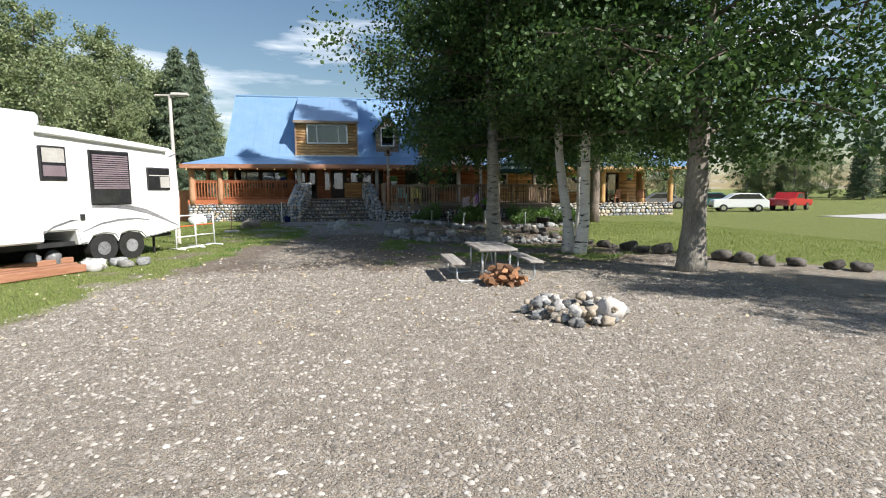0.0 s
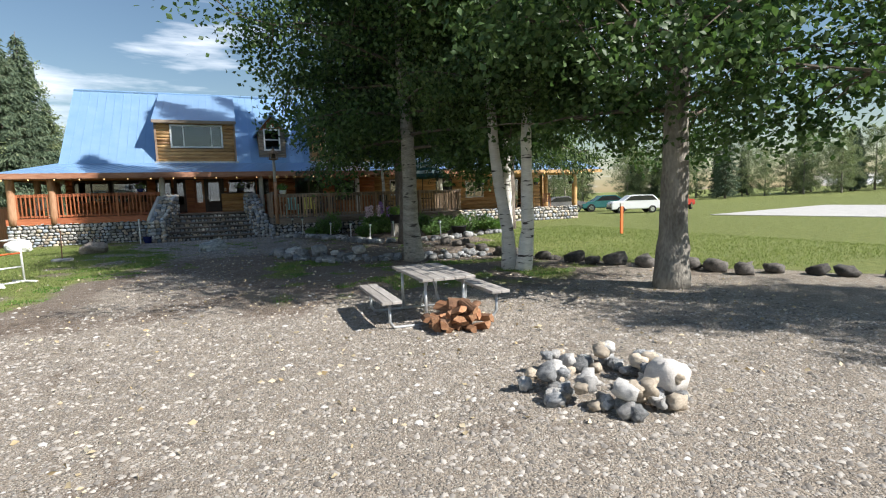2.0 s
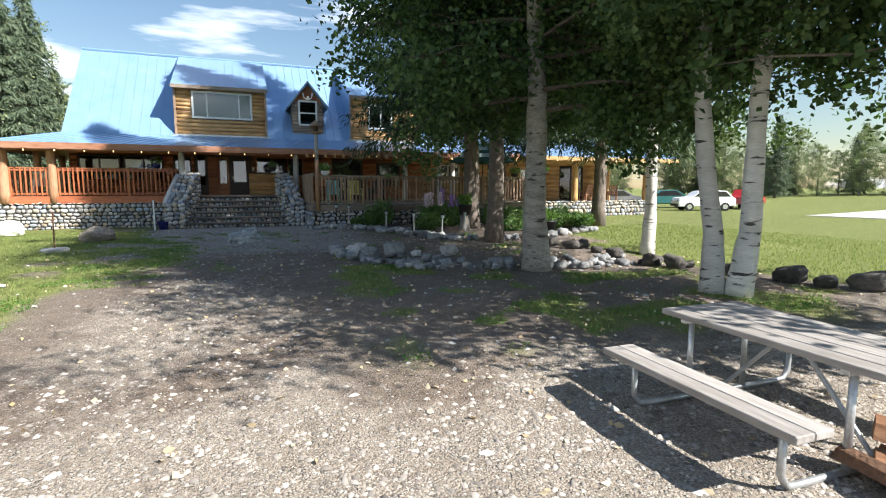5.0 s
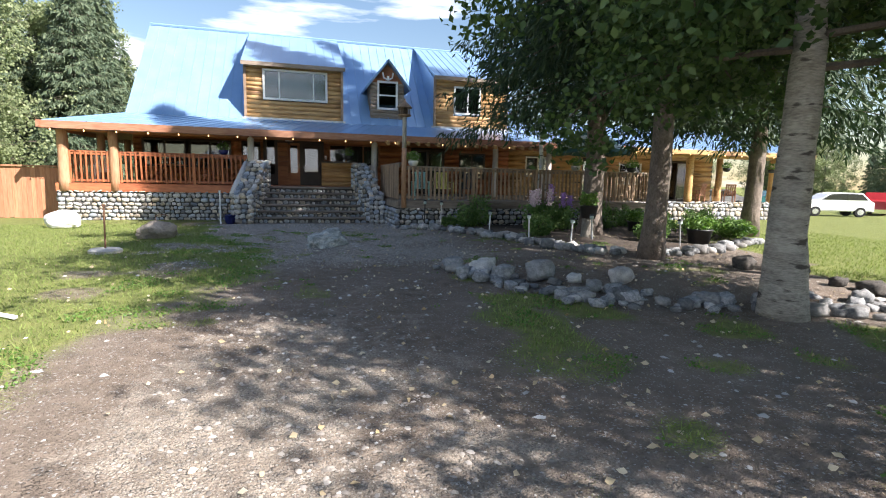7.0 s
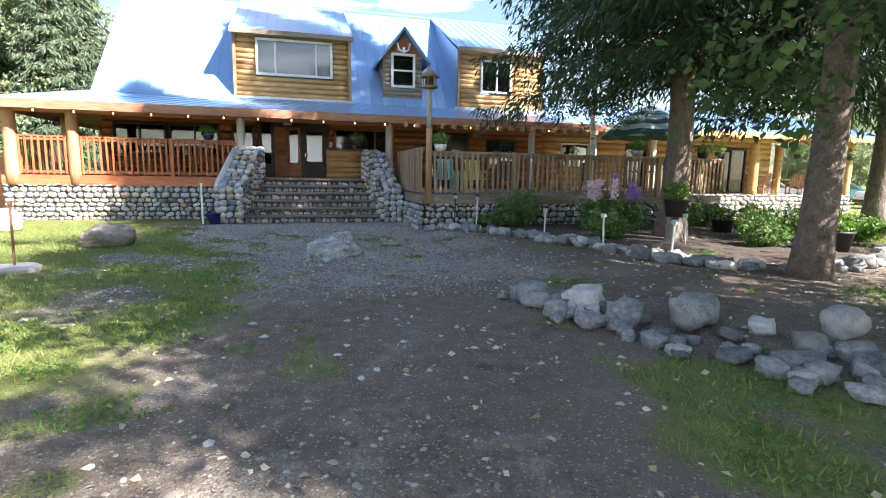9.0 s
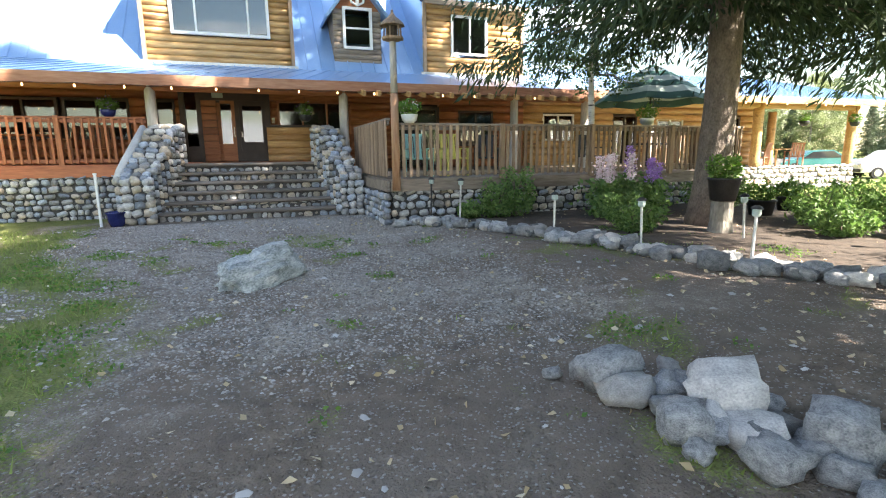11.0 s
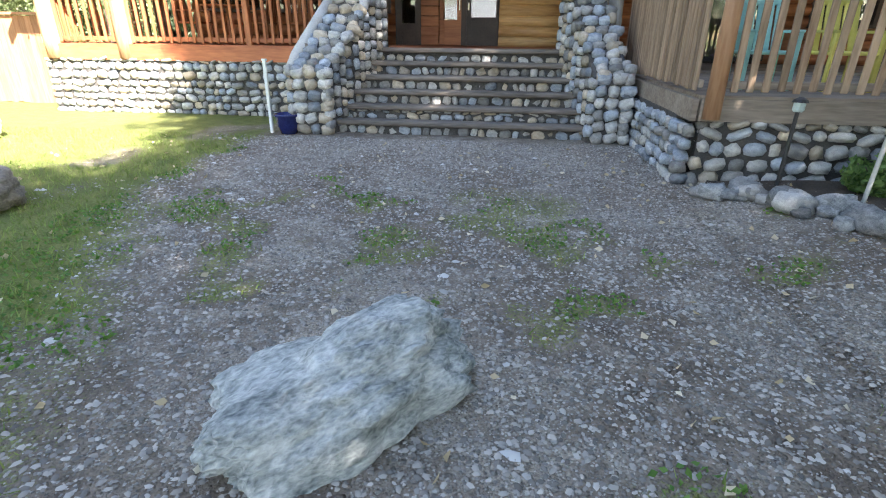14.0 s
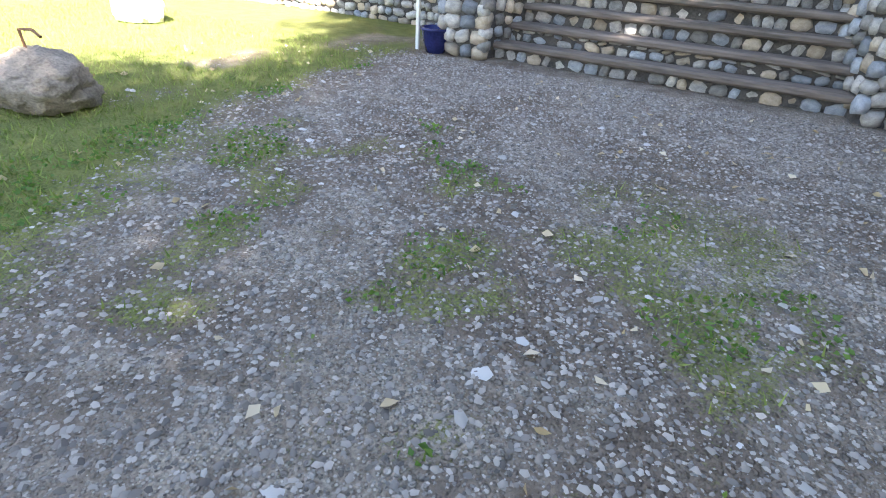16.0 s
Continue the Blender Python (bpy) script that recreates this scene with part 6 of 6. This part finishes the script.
for n, x0, x1, z0, z1, m in (("window", 1.52, 2.6, 1.44, 2.78, M_RVGLASS), ("window", 3.12, 3.72, 2.02, 2.8, M_BLIND), ("window", 0.28, 1.02, 1.8, 2.42, M_RVGLASS)):
    w = part(n, box(bmesh.new(), ((x0 + x1) / 2, 0.012, (z0 + z1) / 2), (x1 - x0, 0.05, z1 - z0), bevel=0.02), M_BLACK, rv, "dark-framed trailer window")
    part("pane", boxes((((x0 + x1) / 2, 0.04, (z0 + z1) / 2), (x1 - x0 - 0.08, 0.012, z1 - z0 - 0.08))), M_RVGLASS, w)
    if x1 - x0 > 0.9:
        for k in range(16):
            part("blind_slat", boxes((((x0 + x1) / 2, 0.052, z0 + 0.42 + 0.053 * k), (x1 - x0 - 0.14, 0.006, 0.032))), M_BLIND, w)
    elif m is M_BLIND:
        part("blind", boxes((((x0 + x1) / 2, 0.052, (z0 + z1) / 2 + 0.18), (x1 - x0 - 0.12, 0.006, 0.32))), M_CONCRETE, w)
        part("blind", boxes((((x0 + x1) / 2, 0.052, (z0 + z1) / 2 - 0.17), (x1 - x0 - 0.12, 0.006, 0.24))), M_BLIND, w)
    else:
        part("bar", boxes((((x0 + x1) / 2, 0.056, z1 - 0.22), (x1 - x0 - 0.08, 0.012, 0.025))), M_CONCRETE, w)
        part("blind", boxes(((x0 + 0.2, 0.052, z0 + 0.22), (0.3, 0.006, 0.3))), M_CONCRETE, w)


def swoosh(pts, wid):
    bm = bmesh.new()
    k = len(pts)
    up, lo = [], []
    for i, (x, z) in enumerate(pts):
        w = wid * math.sin(math.pi * (0.08 + 0.92 * i / (k - 1)) * 0.95) + 0.006
        up.append((x, z + w / 2))
        lo.append((x, z - w / 2))
    a = [bm.verts.new((x, 0.006, z)) for x, z in up]
    b = [bm.verts.new((x, 0.006, z)) for x, z in lo]
    c = [bm.verts.new((x, -0.01, z)) for x, z in up]
    d = [bm.verts.new((x, -0.01, z)) for x, z in lo]
    for i in range(k - 1):
        bm.faces.new((a[i], a[i + 1], b[i + 1], b[i]))
        bm.faces.new((c[i], c[i + 1], a[i + 1], a[i]))
        bm.faces.new((b[i], b[i + 1], d[i + 1], d[i]))
    return bm


part("swoosh", swoosh([(2.6, 1.40), (2.1, 1.41), (1.6, 1.36), (1.1, 1.24), (0.6, 1.03), (0.05, 0.78)], 0.12), M_SWIRL, rv, "dark grey swoosh decal")
part("swoosh", swoosh([(2.9, 0.8), (2.4, 0.98), (1.9, 1.05), (1.4, 1.06), (1.0, 1.0)], 0.05), M_SWIRL, rv)
part("swoosh", swoosh([(0.3, 2.72), (0.15, 2.78), (-0.02, 2.84)], 0.05), M_SWIRL, rv)
part("swoosh", swoosh([(3.9, 0.75), (3.5, 0.98), (3.1, 1.1), (2.95, 1.1)], 0.05), M_SWIRL, rv)
part("vent", boxes(((2.85, 0.02, 1.17), (0.1, 0.04, 0.14))), M_BLACK, rv)
# black sheets for the shade beneath; the far one added down to the ground
part("underside", boxes(((4.8, -1.25, 0.55), (9.2, 2.2, 0.1)), ((4.0, -2.3, 0.4), (7.5, 0.1, 0.8))), M_BLACK, rv)
for x in (2.32, 1.55):
    w = part("wheel", tube(bmesh.new(), [(x, -0.28, 0.36), (x, -0.05, 0.36)], 0.36, 24), M_RUBBER, rv, "black trailer tyre")
    # dark grey rim: the wheel arch's shade put into its colour
    part("rim", tube(bmesh.new(), [(x, -0.06, 0.36), (x, -0.045, 0.36)], 0.17, 18), M_SWIRL, w)
for x in (0.5, 7.2):
    part("jack", bar((x, -0.5, 0.0), (x, -0.5, 0.6), 0.035), M_BLACK, rv)
for i, (x, z) in enumerate(((3.3, 0.22), (3.75, 0.25))):
    t = thing("gas_bottle", "dark round container under the trailer", "container", rv_m @ pose(x, -0.45, 0))
    part("tank", lathe([(0.12, 0.0), (0.17, 0.06), (0.17, 0.3), (0.1, 0.38), (0.04, 0.42)], 14), M_SWIRL, t, smooth=True)
for i, (x, y, a, ln) in enumerate(((-5.6, -18.1, 62, 2.4), (-5.2, -18.5, 58, 2.2), (-6.0, -17.5, 66, 2.6))):
    t = thing("timber", "reddish squared timber lying on the grass", "timber", pose(x, y, 0.08 + 0.02 * i, 0, 0, a), "timbers")
    part("beam", box(bmesh.new(), (0, 0, 0), (ln, 0.2, 0.16), bevel=0.012), M_FASCIA, t)
for i, (x, y, s) in enumerate(((-4.6, -17.1, 0.42), (-4.3, -16.6, 0.36), (-4.0, -16.9, 0.3), (-4.9, -16.6, 0.36), (-3.75, -16.6, 0.34), (-4.45, -17.5, 0.3))):
    ob = new("rock", rg.choice(ROCKS))
    ob.matrix_world = Matrix.Translation((x, y, s * 0.22)) @ pose(0, 0, 0, 0, 0, 70 * i) @ Matrix.Diagonal((s * 1.3, s, s * 0.7, 1))
    tagged(ob, "pale rock lying on the grass by the trailer", "rock", "trailer rocks")


# ---- parked vehicles ----
def vehicle(m, paint, label, kind="suv"):
    t = thing("car", label, "car", m, "parked cars")
    if kind == "suv":
        prof = [(-2.25, 0.35), (-2.3, 0.8), (-2.15, 1.05), (-1.2, 1.15), (-0.55, 1.6), (0.2, 1.68), (1.5, 1.64), (2.0, 1.15), (2.25, 1.0), (2.28, 0.4)]
        glass = [(-1.05, 1.17), (-0.5, 1.55), (0.2, 1.61), (1.4, 1.58), (1.82, 1.17)]
    elif kind == "pickup":
        prof = [(-2.6, 0.4), (-2.6, 0.95), (-0.7, 0.98), (-0.55, 1.55), (0.7, 1.6), (1.25, 1.1), (2.5, 1.0), (2.6, 0.45)]
        glass = [(-0.45, 1.08), (-0.4, 1.48), (0.62, 1.52), (1.0, 1.1)]
    else:
        prof = [(-2.2, 0.3), (-2.25, 0.75), (-1.2, 0.9), (-0.5, 1.38), (0.7, 1.42), (1.5, 0.98), (2.2, 0.88), (2.25, 0.35)]
        glass = [(-1.0, 0.94), (-0.45, 1.32), (0.65, 1.36), (1.25, 0.98)]
    part("body", extrude_profile(prof, -0.88, 0.88, 0.07), paint, t, smooth=False)
    for s in (-1, 1):
        part("side_glass", extrude_profile(glass, s * 0.86, s * 0.895), M_CARGLASS, t)
        for x in (-1.4, 1.4):
            w = part("wheel", tube(bmesh.new(), [(x, s * 0.7, 0.34), (x, s * 0.92, 0.34)], 0.34, 20), M_RUBBER, t)
            part("rim", tube(bmesh.new(), [(x, s * 0.9, 0.34), (x, s * 0.935, 0.34)], 0.2, 14), M_CHROME, w)
    for x, mm in ((-2.26, M_CHROME), (2.25, M_CARRED)):
        for s in (-0.65, 0.65):
            part("headlight" if x < 0 else "tail_light", box(bmesh.new(), (x, s, 0.8), (0.08, 0.3, 0.16), bevel=0.02), mm, t)
    part("bumper", box(bmesh.new(), (-2.28, 0, 0.48), (0.12, 1.6, 0.2), bevel=0.03), M_BLACK, t)
    return t


vehicle(pose(30.6, 4.2, 0, 0, 0, -26) @ Matrix.Scale(0.84, 4), M_CARWHITE, "white suv parked at the edge of the lawn")
vehicle(pose(36.2, 5.2, 0, 0, 0, 205) @ Matrix.Scale(0.9, 4), M_CARRED, "red pickup parked beside the white car", "pickup")
vehicle(pose(32.2, 9.4, 0, 0, 0, -26), M_CARTEAL, "dark green car parked behind the patio", "sedan")
vehicle(pose(28.6, 11.2, 0, 0, 0, -26), M_SWIRL, "grey car parked behind the patio", "sedan")


# ---- loose ground cover ----
rn = np.random.default_rng(21)


def scatter(n, x0, x1, y0, y1, keep):
    out = []
    while len(out) < n:
        xs, ys = rn.uniform(x0, x1, 4000), rn.uniform(y0, y1, 4000)
        for x, y in zip(xs, ys):
            if keep(x, y):
                out.append((x, y, height(x, y)))
                if len(out) == n:
                    break
    return np.array(out)


def pebbles(name, q, smin, smax, material, flat=0.55):
    n = len(q)
    s = smin + (smax - smin) * rn.random(n) ** 3
    base = np.array([(1, 0, 0), (0.3, 0.9, 0.1), (-0.8, 0.6, 0), (-0.9, -0.5, 0), (0.4, -0.9, 0), (0.1, 0.1, 0.75)])
    a = rn.uniform(0, 6.28, n)
    ca, sa = np.cos(a), np.sin(a)
    jit = base[None] * rn.uniform(0.75, 1.25, (n, 6, 1))
    x = jit[..., 0] * ca[:, None] - jit[..., 1] * sa[:, None] * 0.75
    y = jit[..., 0] * sa[:, None] + jit[..., 1] * ca[:, None] * 0.75
    v = np.stack([x, y, jit[..., 2] * flat * 1.5], -1) * (s / 2)[:, None, None] + q[:, None, :]
    i6 = np.arange(n)[:, None] * 6
    f = np.concatenate([i6 + [k, (k + 1) % 5, 5] for k in range(5)], 1).reshape(-1, 3)
    return raw_mesh(name, v.reshape(-1, 3), f, material, True)


def island_mat(name, c1, c2, rough=0.85):
    m = bpy.data.materials.new(name)
    m.use_nodes = True
    n, l = m.node_tree.nodes, m.node_tree.links
    g, r = n.new("ShaderNodeNewGeometry"), n.new("ShaderNodeMixRGB")
    r.inputs["Color1"].default_value, r.inputs["Color2"].default_value = (*c1, 1), (*c2, 1)
    l.new(g.outputs["Random Per Island"], r.inputs["Fac"])
    l.new(r.outputs[0], n["Principled BSDF"].inputs["Base Color"])
    n["Principled BSDF"].inputs["Roughness"].default_value = rough
    return m


M_PEB = island_mat("pebble", (0.12, 0.105, 0.09), (0.50, 0.455, 0.40))
M_PEB_PALE = island_mat("pale_pebble", (0.38, 0.36, 0.33), (0.62, 0.60, 0.57))
near = scatter(95000, -3.2, 4.2, -10.5, -0.3, lambda x, y: covers(x, y)[1] > 0.1 + 0.4 * rn.random())
far_p = scatter(72000, -4, 9, -30, -11, lambda x, y: covers(x, y)[1] > 0.28 + 0.6 * rn.random())
tagged(new("gravel", pebbles("gravel", near, 0.010, 0.045, M_PEB)), "loose grey gravel in front of the steps", "gravel", kind="stuff")
tagged(new("gravel", pebbles("gravel", far_p, 0.015, 0.065, M_PEB)), "loose pale gravel on the yard", "gravel", kind="stuff")
pale = scatter(1500, -4, 8, -30, -0.3, lambda x, y: covers(x, y)[0] < 0.7)
tagged(new("gravel", pebbles("gravel", pale, 0.03, 0.10, M_PEB_PALE, 0.4)), "scattered pale flat stones", "gravel", kind="stuff")


def blades(q, h0, h1, wid):
    n = len(q)
    a = rn.uniform(0, 6.28, n)
    h = rn.uniform(h0, h1, n)
    lean = rn.normal(size=(n, 2)) * (h * 0.5)[:, None]
    dx = np.stack([np.cos(a), np.sin(a), np.zeros(n)], 1) * wid / 2
    tip = q + np.concatenate([lean, h[:, None]], 1)
    v = np.stack([q - dx, q + dx, tip], 1).reshape(-1, 3)
    return v, np.arange(n * 3).reshape(-1, 3)


g = scatter(60000, -9, 3, -25, -0.4, lambda x, y: covers(x, y)[0] > 0.35 + 0.5 * rn.random())
v, f = blades(g, 0.025, 0.075, 0.012)
tagged(new("grass", raw_mesh("grass", v, f, L_GRASS)), "short sparse lawn grass", "grass", kind="stuff")
g = scatter(26000, 2.0, 18, -20, -5, lambda x, y: covers(x, y)[0] > 0.4 + 0.4 * rn.random())
v, f = blades(g, 0.03, 0.08, 0.016)
tagged(new("grass", raw_mesh("grass", v, f, L_GRASS)), "green grass under the trees and on the lawn", "grass", kind="stuff")
g = scatter(9000, -2.5, 8.5, -18, -1.2, lambda x, y: covers(x, y)[0] > 0.3 and noise.noise((x * 1.6, y * 1.6, 4)) > 0.1)
g[:, 2] += 0.025
v, f = leaf_cloud(g, 0.035, rn, 0.6, -0.3, 0.7)
tagged(new("weeds", raw_mesh("weeds", v, f, L_WEED)), "low green weeds and clover in patches", "weeds", kind="stuff")
g = scatter(2200, -5, 10, -24, -0.6, lambda x, y: x > 0 or rn.random() < 0.5)
g[:, 2] += 0.015
v, f = leaf_cloud(g, 0.06, rn, 0.92, 0.0, 0.7)
tagged(new("leaf_litter", raw_mesh("leaf_litter", v, f, L_LITTER)), "dry fallen leaves on the ground", "leaves", kind="stuff")
